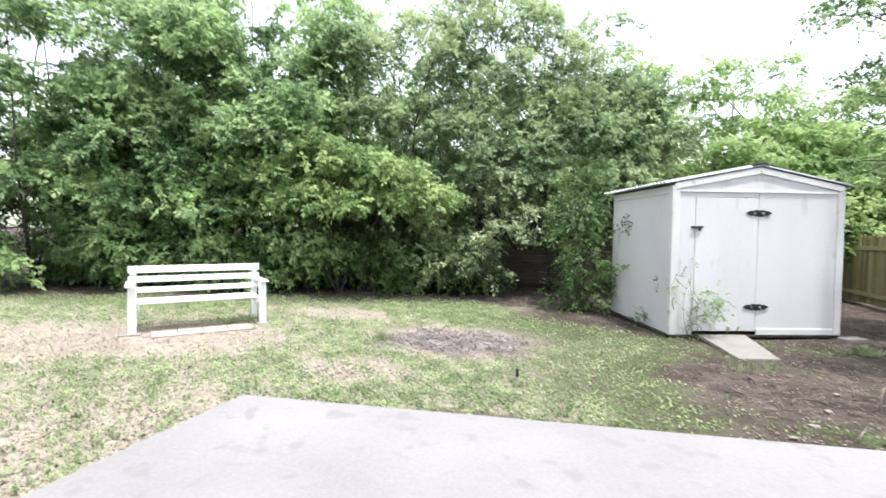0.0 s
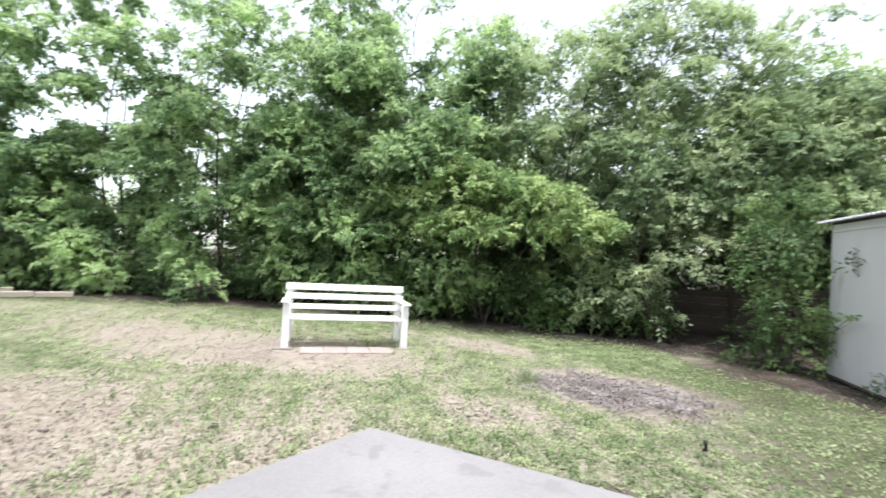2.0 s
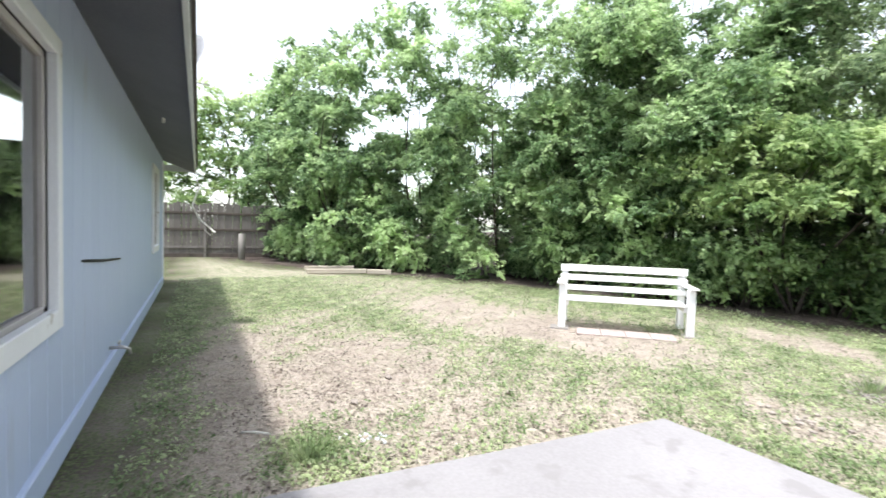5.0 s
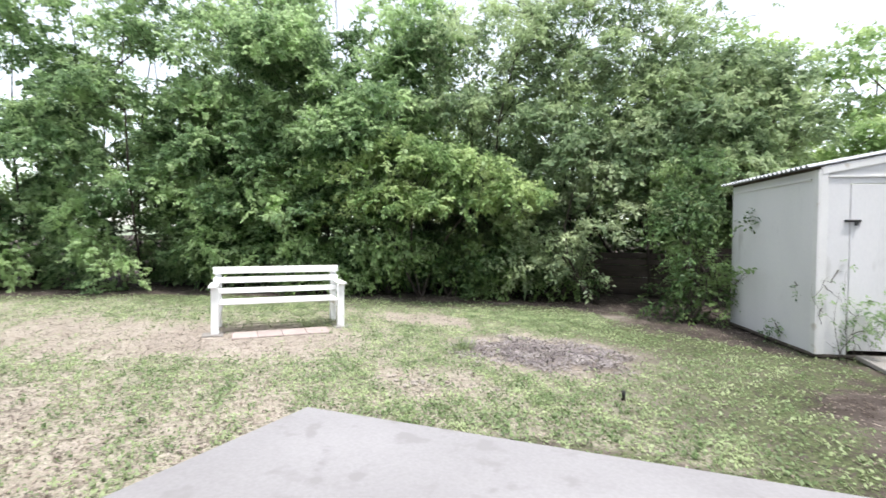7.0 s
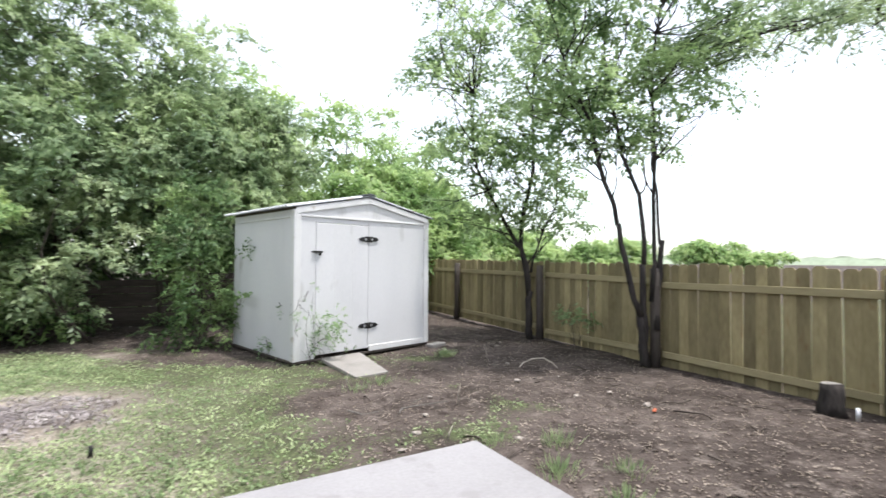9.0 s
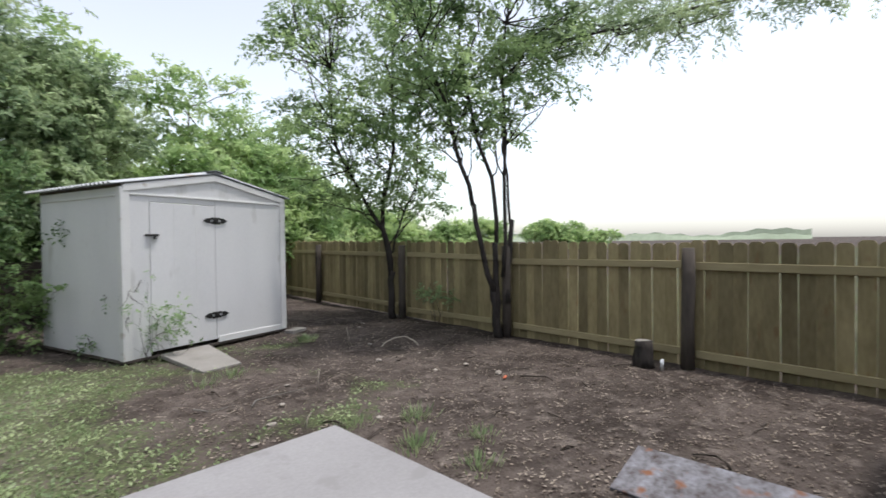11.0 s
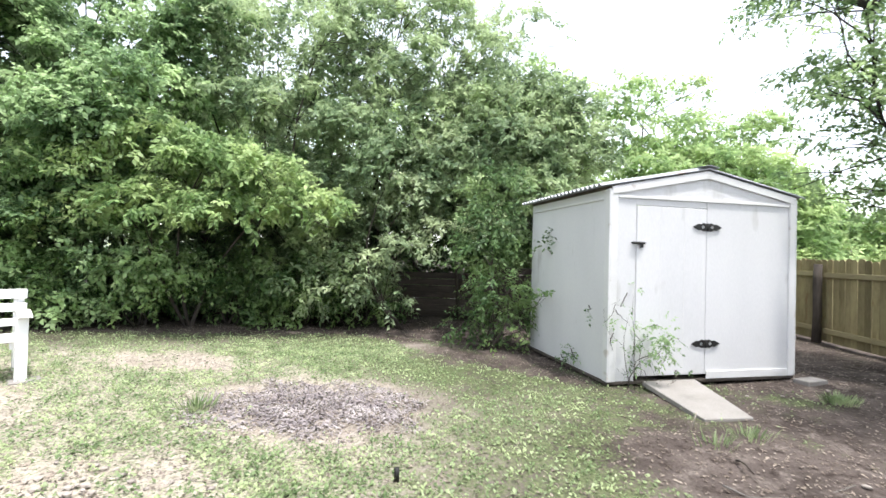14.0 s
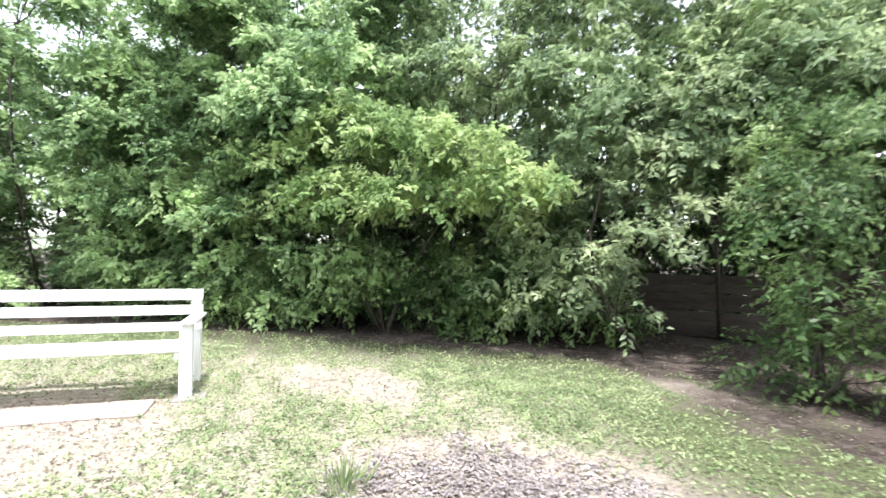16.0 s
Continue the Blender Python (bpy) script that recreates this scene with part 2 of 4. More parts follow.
def single(name, bm, material, label, category, group="", kind="", m=None):
    ob = new(name, bm if isinstance(bm, bpy.types.Mesh) else mesh_of(bm, name, material))
    if m:
        ob.matrix_basis = m
    return tagged(ob, label, category, group, kind)


def B(*a, **k):
    return box(bmesh.new(), *a, **k)


def quads(name, verts, material):
    """A mesh of loose four-cornered leaves from an array (count, 4, 3)."""
    n = len(verts)
    me = bpy.data.meshes.new(name)
    me.vertices.add(4 * n)
    me.vertices.foreach_set("co", np.ascontiguousarray(verts, dtype=np.float32).ravel())
    me.loops.add(4 * n)
    me.loops.foreach_set("vertex_index", np.arange(4 * n, dtype=np.int32))
    me.polygons.add(n)
    me.polygons.foreach_set("loop_start", np.arange(0, 4 * n, 4, dtype=np.int32))
    me.update(calc_edges=True)
    me.materials.append(material)
    return me


def unit(a):
    return a / np.maximum(np.linalg.norm(a, axis=-1, keepdims=True), 1e-9)


def wave(p, f, s):
    """Cheap smooth noise of points, about -1 to 1."""
    x, y, z = p[..., 0] * f, p[..., 1] * f, p[..., 2] * f
    return (np.sin(1.7 * x + 1.3 * y + s) * np.cos(1.1 * z - 0.9 * x + 2.1 * s) + np.sin(2.9 * y - 2.3 * z + 0.7 * s) * np.cos(2.5 * x + 1.9 * z + s)
            + 0.6 * np.sin(5.1 * x + 4.3 * z + s) * np.cos(4.7 * y - 3.9 * x)) / 2.0


def sprigs(rng, at, way, count, reach, length, width):
    """Leaves set to both sides of short twigs that start at `at` and run along `way`."""
    s = len(at)
    t = (np.arange(count) + 0.6) / count
    side0 = unit(np.cross(way, unit(rng.normal(size=(s, 3)) * 0.5 + np.array((0, 0, 1.0)))))
    sgn = np.where(np.arange(count) % 2 == 0, 1.0, -1.0)
    sgn[-1] = 0.0
    size = rng.uniform(0.7, 1.2, (s, count, 1))
    base = at[:, None] + way[:, None] * (t[None, :, None] * reach * rng.uniform(0.7, 1.2, (s, 1, 1))) + np.array((0, 0, -0.35)) * (t[None, :, None] ** 2 * reach)
    axis = unit(way[:, None] * 0.45 + side0[:, None] * sgn[None, :, None] + rng.normal(size=(s, count, 3)) * 0.42 + np.array((0, 0, -0.3)))
    nrm = unit(np.array((0, 0, 0.8)) + way[:, None] * 0.6 + rng.normal(size=(s, count, 3)) * 0.4)
    wide = unit(np.cross(axis, nrm)) * width * size * 0.5
    up = np.cross(wide, axis)
    mid = base + axis * length * size * 0.45 + unit(up) * width * 0.12
    tip = base + axis * length * size + np.array((0, 0, -0.12)) * length * size
    return np.stack([base, mid + wide, tip, mid - wide], axis=2).reshape(-1, 4, 3)


def crown_leaves(rng, lobes, per_area, count, reach, length, width, gap=-0.25, freq=1.5):
    """Twigs spread through the outer part of overlapping lobes, with gaps between the clumps."""
    ats, ways = [], []
    for c, r in lobes:
        c, r = np.array(c), np.array(r)
        n = int(per_area * (r[0] * r[1] + r[1] * r[2] + r[0] * r[2]) * 4.2)
        d = unit(rng.normal(size=(n, 3)))
        d[:, 2] = np.where(d[:, 2] < (-0.25 if c[2] > 1.3 else -0.9), -d[:, 2], d[:, 2])
        p = c + d * r * (0.62 + 0.44 * rng.uniform(0, 1, (n, 1)) ** 0.7) * (1 + 0.22 * wave(d * 2.3, 1.0, c[0] + 2.0 * c[2])[:, None])
        w = unit(d * 0.8 + rng.normal(size=(n, 3)) * 0.5 + np.array((0, 0, 0.1)))
        ok = (wave(p, freq, c[0] * 3.1) + rng.normal(size=n) * 0.25 > gap + 0.13 * np.clip(p[:, 2] - 3.6, 0, 3.5)) & (p[:, 2] > 0.06)
        ats.append(p[ok])
        ways.append(w[ok])
    return sprigs(rng, np.concatenate(ats), np.concatenate(ways), count, reach, length, width)


def limb_path(rng, a, b, bend=0.15, n=6):
    a, b = np.array(a, float), np.array(b, float)
    out = []
    k = rng.normal(size=3) * bend * np.linalg.norm(b - a) * np.array((1, 1, 0.3))
    for i in range(n):
        t = i / (n - 1)
        out.append(tuple(a + (b - a) * t + k * math.sin(math.pi * t) + rng.normal(size=3) * 0.015))
    return out


def grow(bm, rng, a, b, r0, r1, sides=7, bend=0.12):
    p = limb_path(rng, a, b, bend)
    tube(bm, p, [r0 + (r1 - r0) * i / (len(p) - 1) for i in range(len(p))], sides)
    return p


def tree(name, label, x, y, seed, lobes, stems, leaf, bark, per_area=13, count=10, reach=0.3, length=0.11, width=0.042,
         gap=-0.25, freq=1.5, group="", stem_r=0.07, twigs=2):
    """A tree: stems from the ground to chosen heads, limbs into each lobe, and a crown of many leaves."""
    rng = np.random.default_rng(seed)
    t = thing(name, label, "tree", group, m=pose(x, y, 0))
    bm = bmesh.new()
    heads = []
    for sx, sy, hx, hy, hz, *more in stems:
        z0, k0, k1 = more or (-0.05, rng.uniform(0.8, 1.2), 0.25)
        p = grow(bm, rng, (sx, sy, z0), (hx, hy, hz), stem_r * k0, stem_r * k1, bend=0.05 if more else 0.12)
        heads.append(p)
    for c, r in lobes:
        best = min(heads, key=lambda p: min((q[0] - c[0]) ** 2 + (q[1] - c[1]) ** 2 + 0.5 * (q[2] - c[2] + 0.5) ** 2 for q in p))
        q = min(best[1:], key=lambda q: (q[0] - c[0]) ** 2 + (q[1] - c[1]) ** 2 + (q[2] - c[2] + 0.6) ** 2)
        lp = grow(bm, rng, q, c, stem_r * 0.32, stem_r * 0.1, 5)
        for _ in range(twigs):
            d = unit(rng.normal(size=3) + np.array((0, 0, 0.3)))
            grow(bm, rng, lp[rng.integers(2, 6)], np.array(c) + d * np.array(r) * 0.85, stem_r * 0.14, 0.006, 4)
    part("trunk", bm, bark, t)
    part("crown", quads("crown", crown_leaves(rng, lobes, per_area, count, reach, length, width, gap, freq), leaf), leaf, t)
    return t


# ---- ground: one sheet, with bare and overgrown patches ----
PATCHES = [  # x, y, half-lengths along x and y, change in cover
    (-1.05, 6.3, 0.95, 0.7, -0.5), (-3.4, 1.9, 2.1, 1.5, -0.2), (-5.2, 1.9, 2.0, 0.8, -0.24), (-6.6, 4.6, 1.7, 0.9, -0.38), (-4.6, 5.4, 1.1, 0.8, -0.45),
    (-10.0, 4.2, 2.5, 1.2, -0.1), (-3.2, 7.7, 0.9, 0.4, -0.45), (4.6, 4.3, 2.3, 3.4, -0.64), (5.4, 8.6, 1.6, 4.5, -0.85),
    (4.4, 1.0, 2.4, 2.6, -1.0), (2.3, 5.3, 0.8, 0.7, -0.7), (-1.75, 4.75, 0.5, 0.35, -0.22), (1.2, 9.6, 1.6, 1.4, -1.0), (-0.8, 11.6, 2.2, 1.2, -1.0),
    (4.0, 7.3, 0.5, 0.35, 0.9), (3.5, 5.1, 1.6, 0.9, 0.32), (-2.7, 1.2, 0.35, 0.25, 0.4), (1.3, 5.9, 0.9, 1.8, 0.1), (-0.6, 8.6, 2.0, 0.9, 0.5), (3.0, 3.6, 0.5, 0.6, 0.4), (3.0, 4.6, 0.7, 0.4, 0.25),
    (-4.6, 0.4, 3.0, 0.5, 0.05), (-9.5, 2.0, 3.5, 1.6, 0.12), (-5.0, 0.9, 3.0, 0.25, -0.3), (-7.5, 7.7, 1.6, 0.6, 0.4)]
HEDGE_LINE = [(-26, 0.5), (-21.0, 2.3), (-18.5, 3.0), (-16.0, 4.1), (-14.0, 5.6), (-11.9, 7.2), (-10.1, 8.5), (-7.9, 9.3), (-5.3, 10.1), (-2.7, 10.6), (-0.7, 11.0), (1.5, 11.0), (8.0, 11.2), (30, 11.5)]


def cover(x, y):
    """How green the ground is at x, y: 0 is bare, 1 is overgrown."""
    p = np.stack([x, y, x * 0.3], -1)
    g = 0.53 + 0.10 * wave(p, 0.9, 1.0) + 0.11 * wave(p, 2.6, 4.0) + 0.20 * wave(p, 6.3, 2.0) + 0.20 * wave(p, 14.0, 3.0)
    for px, py, rx, ry, k in PATCHES:
        q = ((x - px) / rx) ** 2 + ((y - py) / ry) ** 2
        q = q + 0.55 * wave(p, 2.3, px) + 0.35 * wave(p, 5.5, py)
        g = g + k * np.clip(1.3 - 0.6 * q, 0, 1)
    hy = np.interp(x, [h[0] for h in HEDGE_LINE], [h[1] for h in HEDGE_LINE])
    g = g - 1.6 * np.clip((y - hy + 0.75) * 1.6, 0, 1)
    return np.clip(g, 0, 1)


def rise(x, y):
    p = np.stack([x, y, 0 * x], -1)
    near = np.exp(-((x + 3) / 25) ** 2 - ((y - 5) / 20) ** 2)
    return near * (0.018 * wave(p, 0.8, 3.0) + 0.010 * wave(p, 3.1, 1.0) + 0.006 * wave(p, 8.0, 5.0)) - 0.005


def axis_steps(lo, hi, step, far):
    mid = list(np.arange(lo, hi + 1e-6, step))
    out, d, a = [], step, hi
    while a < far:
        d *= 1.35
        a += d
        out.append(a)
    out2, d, a = [], step, lo
    while a > -far:
        d *= 1.35
        a -= d
        out2.append(a)
    return np.array(out2[::-1] + mid + out)


gx, gy = axis_steps(-14, 8, 0.1, 2500), axis_steps(-1, 12.5, 0.1, 2500)
GX, GY = np.meshgrid(gx, gy)
GZ = rise(GX, GY)
gm = bpy.data.meshes.new("ground")
nx, ny = len(gx), len(gy)
idx = np.arange(nx * ny).reshape(ny, nx)
gf = np.stack([idx[:-1, :-1], idx[:-1, 1:], idx[1:, 1:], idx[1:, :-1]], -1).reshape(-1, 4)
gm.from_pydata(np.stack([GX, GY, GZ], -1).reshape(-1, 3).tolist(), [], gf.tolist())
gm.polygons.foreach_set("use_smooth", np.ones(len(gf), dtype=bool))
at = gm.attributes.new("cover", "FLOAT", "POINT")
at.data.foreach_set("value", cover(GX, GY).astype(np.float32).ravel())


def damp_shade(x, y):
    """Dark moist soil along the pine fence, by the shed and under the hedge, with painted tree shade, house shadow and
    slab-edge shade; pale dry soil elsewhere.
    """
    p = np.stack([x, y, 0 * x], -1)
    hy = np.interp(x, [h[0] for h in HEDGE_LINE], [h[1] for h in HEDGE_LINE])
    # the 1.05 - y term paints the house shadow, the last one slab-edge shade
    return np.clip(np.maximum(np.maximum((x + 0.13 * y + 0.3) / 2.5, np.maximum((y - hy + 2.2) / 1.0, 1.9 - np.hypot(x - 0.9, y - 8.4) / 1.3)), (1.05 - y) / 0.25 * (x < -2.2) * 0.2) + 0.25 * wave(p, 1.1, 2.0)
                   + 0.6 * ((x > -2.35) & (x < 2.75) & (y < 3.78 + 0.074 * (x + 2.2)) & (y > 3.4)), 0, 1)


at = gm.attributes.new("damp_shade", "FLOAT", "POINT")
at.data.foreach_set("value", damp_shade(GX, GY).astype(np.float32).ravel())


def ground_mat():
    m = bpy.data.materials.new("yard_ground")
    m.use_nodes = True
    n, l = m.node_tree.nodes, m.node_tree.links
    p = n["Principled BSDF"]
    p.inputs["Roughness"].default_value, p.inputs["Specular IOR Level"].default_value = 0.95, 0.1
    tc = n.new("ShaderNodeTexCoord")

    def nz(scale, detail=5.0):
        t = n.new("ShaderNodeTexNoise")
        t.inputs["Scale"].default_value, t.inputs["Detail"].default_value = scale, detail
        l.new(tc.outputs["Object"], t.inputs["Vector"])
        return t.outputs["Fac"]

    def rng(src, lo, hi, a=0.0, b=1.0):
        r = n.new("ShaderNodeMapRange")
        for i, v in enumerate((lo, hi, a, b), 1):
            r.inputs[i].default_value = v
        l.new(src, r.inputs[0])
        return r.outputs[0]

    def mix(f, a, b):
        x = n.new("ShaderNodeMix")
        x.data_type = "RGBA"
        l.new(f, x.inputs[0])
        for s, v in ((6, a), (7, b)):
            if isinstance(v, tuple):
                x.inputs[s].default_value = (*v, 1)
            else:
                l.new(v, x.inputs[s])
        return x.outputs[2]

    dry = mix(rng(nz(1.3), 0.35, 0.65), (0.28, 0.235, 0.20), (0.40, 0.345, 0.30))
    wet = mix(rng(nz(1.3), 0.35, 0.65), (0.042, 0.033, 0.029), (0.108, 0.087, 0.077))
    dm = n.new("ShaderNodeAttribute")
    dm.attribute_name = "damp_shade"
    soil = mix(dm.outputs["Fac"], dry, wet)
    pale = mix(dm.outputs["Fac"], (0.44, 0.39, 0.335), (0.13, 0.11, 0.098))
    soil = mix(rng(nz(26), 0.55, 0.8), soil, pale)
    soil = mix(rng(nz(5.5), 0.52, 0.68), soil, mix(dm.outputs["Fac"], (0.40, 0.35, 0.30), (0.165, 0.138, 0.122)))
    soil = mix(rng(nz(9), 0.54, 0.66), soil, mix(dm.outputs["Fac"], (0.27, 0.225, 0.19), (0.036, 0.027, 0.023)))
    soil = mix(rng(nz(60), 0.56, 0.68), soil, mix(dm.outputs["Fac"], (0.21, 0.175, 0.15), (0.05, 0.038, 0.032)))
    straw = mix(rng(nz(18), 0.35, 0.65), (0.27, 0.24, 0.185), (0.44, 0.40, 0.33))
    straw = mix(dm.outputs["Fac"], straw, wet)
    green = mix(rng(nz(55), 0.40, 0.60), (0.095, 0.10, 0.06), (0.285, 0.31, 0.185))
    green = mix(rng(nz(33), 0.5, 0.66), green, straw)
    # greens darkened here also stand in for the trees' soft shade
    green = mix(dm.outputs["Fac"], green, mix(rng(nz(40), 0.4, 0.6), (0.06, 0.075, 0.035), (0.13, 0.15, 0.075)))
    at = n.new("ShaderNodeAttribute")
    at.attribute_name = "cover"
    add = n.new("ShaderNodeMath")
    l.new(at.outputs["Fac"], add.inputs[0])
    l.new(rng(nz(48, 3.0), 0.3, 0.7, -0.42, 0.42), add.inputs[1])
    col = mix(rng(add.outputs[0], 0.02, 0.3), soil, straw)
    col = mix(rng(add.outputs[0], 0.34, 0.62), col, green)
    l.new(col, p.inputs["Base Color"])
    b = n.new("ShaderNodeBump")
    b.inputs["Strength"].default_value, b.inputs["Distance"].default_value = 0.75, 0.028
    l.new(nz(38, 8.0), b.inputs["Height"])
    l.new(b.outputs[0], p.inputs["Normal"])
    return m


gm.materials.append(ground_mat())
tagged(new("ground", gm), "patchy lawn with bare soil running out to open land", "ground", kind="structure")

# ---- patio slab ----
bm = bmesh.new()
lower = [bm.verts.new(v) for v in ((-2.17, 3.58, -0.1), (-2.30, -0.09, -0.1), (2.80, -0.09, -0.1), (2.58, 3.93, -0.1))]
bm.faces.new(lower)
top = bmesh.ops.extrude_face_region(bm, geom=bm.faces[:])
bmesh.ops.translate(bm, vec=(0, 0, 0.165), verts=[v for v in top["geom"] if isinstance(v, bmesh.types.BMVert)])
bmesh.ops.bevel(bm, geom=[e for e in bm.edges if all(v.co.z > 0 for v in e.verts)], offset=0.012, segments=2, affect="EDGES")
single("patio_slab", bm, CONCRETE, "pale concrete patio slab beside the house", "patio", kind="structure")

# ---- house ----
WY, WL, WR = -0.09, -12.0, 5.0
house = thing("house", "blue-grey wooden house with a dark soffit and white trim", "house", kind="structure")
WINS = [(-3.17, -1.15, 0.79, 2.31), (-10.55, -9.35, 0.84, 2.32)]
bm = bmesh.new()
xs = sorted([WL, WR] + [w[k] for w in WINS for k in (0, 1)])
for a, b in zip(xs, xs[1:]):
    w = [w for w in WINS if abs(w[0] - a) < 1e-6]
    if w:
        box(bm, a, b, WY - 0.14, WY - 0.02, -0.1, w[0][2])
        box(bm, a, b, WY - 0.14, WY - 0.02, w[0][3], 2.84)
    else:
        box(bm, a, b, WY - 0.14, WY - 0.02, -0.1, 2.84)
box(bm, WL, WL + 0.14, -8, WY - 0.14, -0.1, 2.84)
box(bm, WR - 0.14, WR, -8, WY - 0.14, -0.1, 2.84)
box(bm, WL, WR, -8.14, -8, -0.1, 2.84)
wall = part("wall", bm, INTERIOR, house)


def siding_mesh(h):
    return mesh_of(B(0.004, 0.296, 0, 0.018, 0, h, bevel=0.004), "siding_board", SIDING)


full = siding_mesh(2.66)
k, x = 0, WL
while x < WR - 0.15:
    w = [w for w in WINS if w[0] - 0.25 < x < w[1] - 0.02]
    if not w:
        ob = part("siding_board", full, SIDING, wall)
        ob.location = (x, WY - 0.02, 0.16)
    else:
        for z0, z1 in ((0.16, w[0][2] - 0.005), (w[0][3] + 0.005, 2.82)):
            ob = part("siding_board", siding_mesh(z1 - z0), SIDING, wall)
            ob.location = (x, WY - 0.02, z0)
    x += 0.30
part("baseboard", B(WL, WR, WY - 0.02, WY + 0.025, 0.0, 0.16, bevel=0.006), SIDING, house, "painted skirting board along the foot of the wall")
part("corner_board", B(WL - 0.03, WL + 0.09, WY - 0.02, WY + 0.022, 0.0, 2.66, bevel=0.004), WINDOW_WHITE, house, "white corner trim")
# roof: shingled slope, sloped soffit, fascia
bm = bmesh.new()
RX0, RX1 = -12.35, 5.4
prof = [(0.56, 2.64), (-4.1, 4.35), (-8.76, 2.64), (-8.76, 2.52), (-4.1, 4.23), (0.56, 2.52)]
va = [bm.verts.new((RX0, y, z)) for y, z in prof]
vb = [bm.verts.new((RX1, y, z)) for y, z in prof]
for i in range(6):
    j = (i + 1) % 6
    bm.faces.new((va[i], va[j], vb[j], vb[i]))
for v in (va, vb):
    bm.faces.new((v[0], v[1], v[4], v[5]))
    bm.faces.new((v[1], v[2], v[3], v[4]))
part("roof", bm, SHINGLE, house)
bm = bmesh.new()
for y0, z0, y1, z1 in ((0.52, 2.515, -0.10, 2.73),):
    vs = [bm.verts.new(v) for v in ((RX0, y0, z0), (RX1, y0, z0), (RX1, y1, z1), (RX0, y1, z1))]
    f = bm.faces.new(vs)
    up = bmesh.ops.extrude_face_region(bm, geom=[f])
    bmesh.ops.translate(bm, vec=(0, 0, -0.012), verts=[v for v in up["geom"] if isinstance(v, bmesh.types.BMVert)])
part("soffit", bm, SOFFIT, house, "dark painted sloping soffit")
part("fascia", B(RX0, RX1, 0.52, 0.555, 2.47, 2.66, bevel=0.004), FASCIA, house, "pale painted fascia board")
part("barge_board", B(RX0 - 0.03, RX0, -0.1, 0.555, 2.50, 2.64, bevel=0.004), FASCIA, house)
part("drip_edge", B(RX0, RX1, 0.555, 0.585, 2.63, 2.665, bevel=0.004), SHINGLE, house, "dark shingle edge")


def window(name, x0, x1, z0, z1, blinds):
    w = thing(name, "white-framed window with pale blinds in the blue-grey wall" if blinds else "small white-framed window at the end of the wall", "window", kind="structure")
    f = bmesh.new()
    t = 0.075
    for a, b, c, d in ((x0 - 0.02, x0 + t, z0 - 0.02, z1 + 0.02), (x1 - t, x1 + 0.02, z0 - 0.02, z1 + 0.02), (x0 + t, x1 - t, z1 - t, z1 + 0.02), (x0 + t, x1 - t, z0 - 0.02, z0 + t * 1.2)):
        box(f, a, b, WY - 0.02, WY + 0.03, c, d, bevel=0.005)
    part("window_frame", f, WINDOW_WHITE, w)
    f = bmesh.new()
    xm = (x0 + x1) / 2
    for a, b, c, d in ((x0 + t, x0 + t + 0.05, z0 + t, z1 - t), (x1 - t - 0.05, x1 - t, z0 + t, z1 - t), (xm - 0.03, xm + 0.03, z0 + t, z1 - t), (x0 + t, x1 - t, z1 - t - 0.04, z1 - t), (x0 + t, x1 - t, z0 + t, z0 + t + 0.04)):
        box(f, a, b, WY - 0.07, WY - 0.025, c, d, bevel=0.004)
    part("sash", f, VINYL, w, "dull grey-brown sash")
    for a, b in ((x0 + t + 0.05, xm - 0.03), (xm + 0.03, x1 - t - 0.05)):
        g = part("pane", B(a, b, WY - 0.052, WY - 0.046, z0 + t + 0.04, z1 - t - 0.04), GLASS, w)
        g.visible_shadow = False
    if blinds:
        me = mesh_of(B(x0 + 0.55, x1 - t - 0.02, -0.012, 0.012, -0.001, 0.001, m=pose(0, 0, 0, 60, 0, 0)), "blind_slat", BLIND)
        z = z0 + 0.26
        while z < z1 - 0.14:
            o = part("blind_slat", me, BLIND, w)
            o.location = (0, WY - 0.12, z)
            z += 0.024
        part("bottom_rail", B(x0 + 0.55, x1 - t - 0.02, WY - 0.135, WY - 0.105, z0 + 0.22, z0 + 0.245, bevel=0.003), BLIND, w)
    return w


window("window_1", *WINS[0], True)
window("window_2", *WINS[1], False)

# ---- shed ----
SW, SD, SH, SR = 2.44, 2.05, 2.10, 2.34
shed = thing("garden_shed", "white painted wooden garden shed with a corrugated metal roof", "shed", m=pose(1.79, 7.42, 0.06, 0, 0, 18.0))
DX0, DX1, DZ1 = 0.325, 1.215, 1.905
part("side_wall", B(0.0, 0.03, 0.035, SD, 0, SH - 0.02, bevel=0.003), SHED_WHITE, shed, "flat painted side panel")
part("side_wall", B(SW - 0.03, SW, 0.035, SD, 0, SH - 0.02, bevel=0.003), SHED_WHITE, shed)
part("back_wall", B(0.03, SW - 0.03, SD - 0.03, SD, 0, SH - 0.02, bevel=0.003), SHED_WHITE, shed)
bm = B(0.0, DX0 - 0.006, 0.0, 0.03, 0, DZ1 + 0.10, bevel=0.003)
box(bm, DX0 - 0.006, DX1, 0.0, 0.03, DZ1 + 0.006, DZ1 + 0.10, bevel=0.002)
part("front_panel", bm, SHED_WHITE, shed)
part("front_panel", B(DX1 + 0.006, SW, 0.0, 0.03, 0.05, DZ1 + 0.10, bevel=0.003), SHED_WHITE, shed)
door = part("door", B(DX0, DX1, -0.004, 0.026, 0.05, DZ1, bevel=0.004), SHED_WHITE, shed, "closed white board door")
for x in (DX0 + 0.30, DX0 + 0.60):
    part("groove", B(x, x + 0.006, -0.0055, -0.001, 0.06, DZ1 - 0.01), SHED_TRIM, door)
bm = bmesh.new()
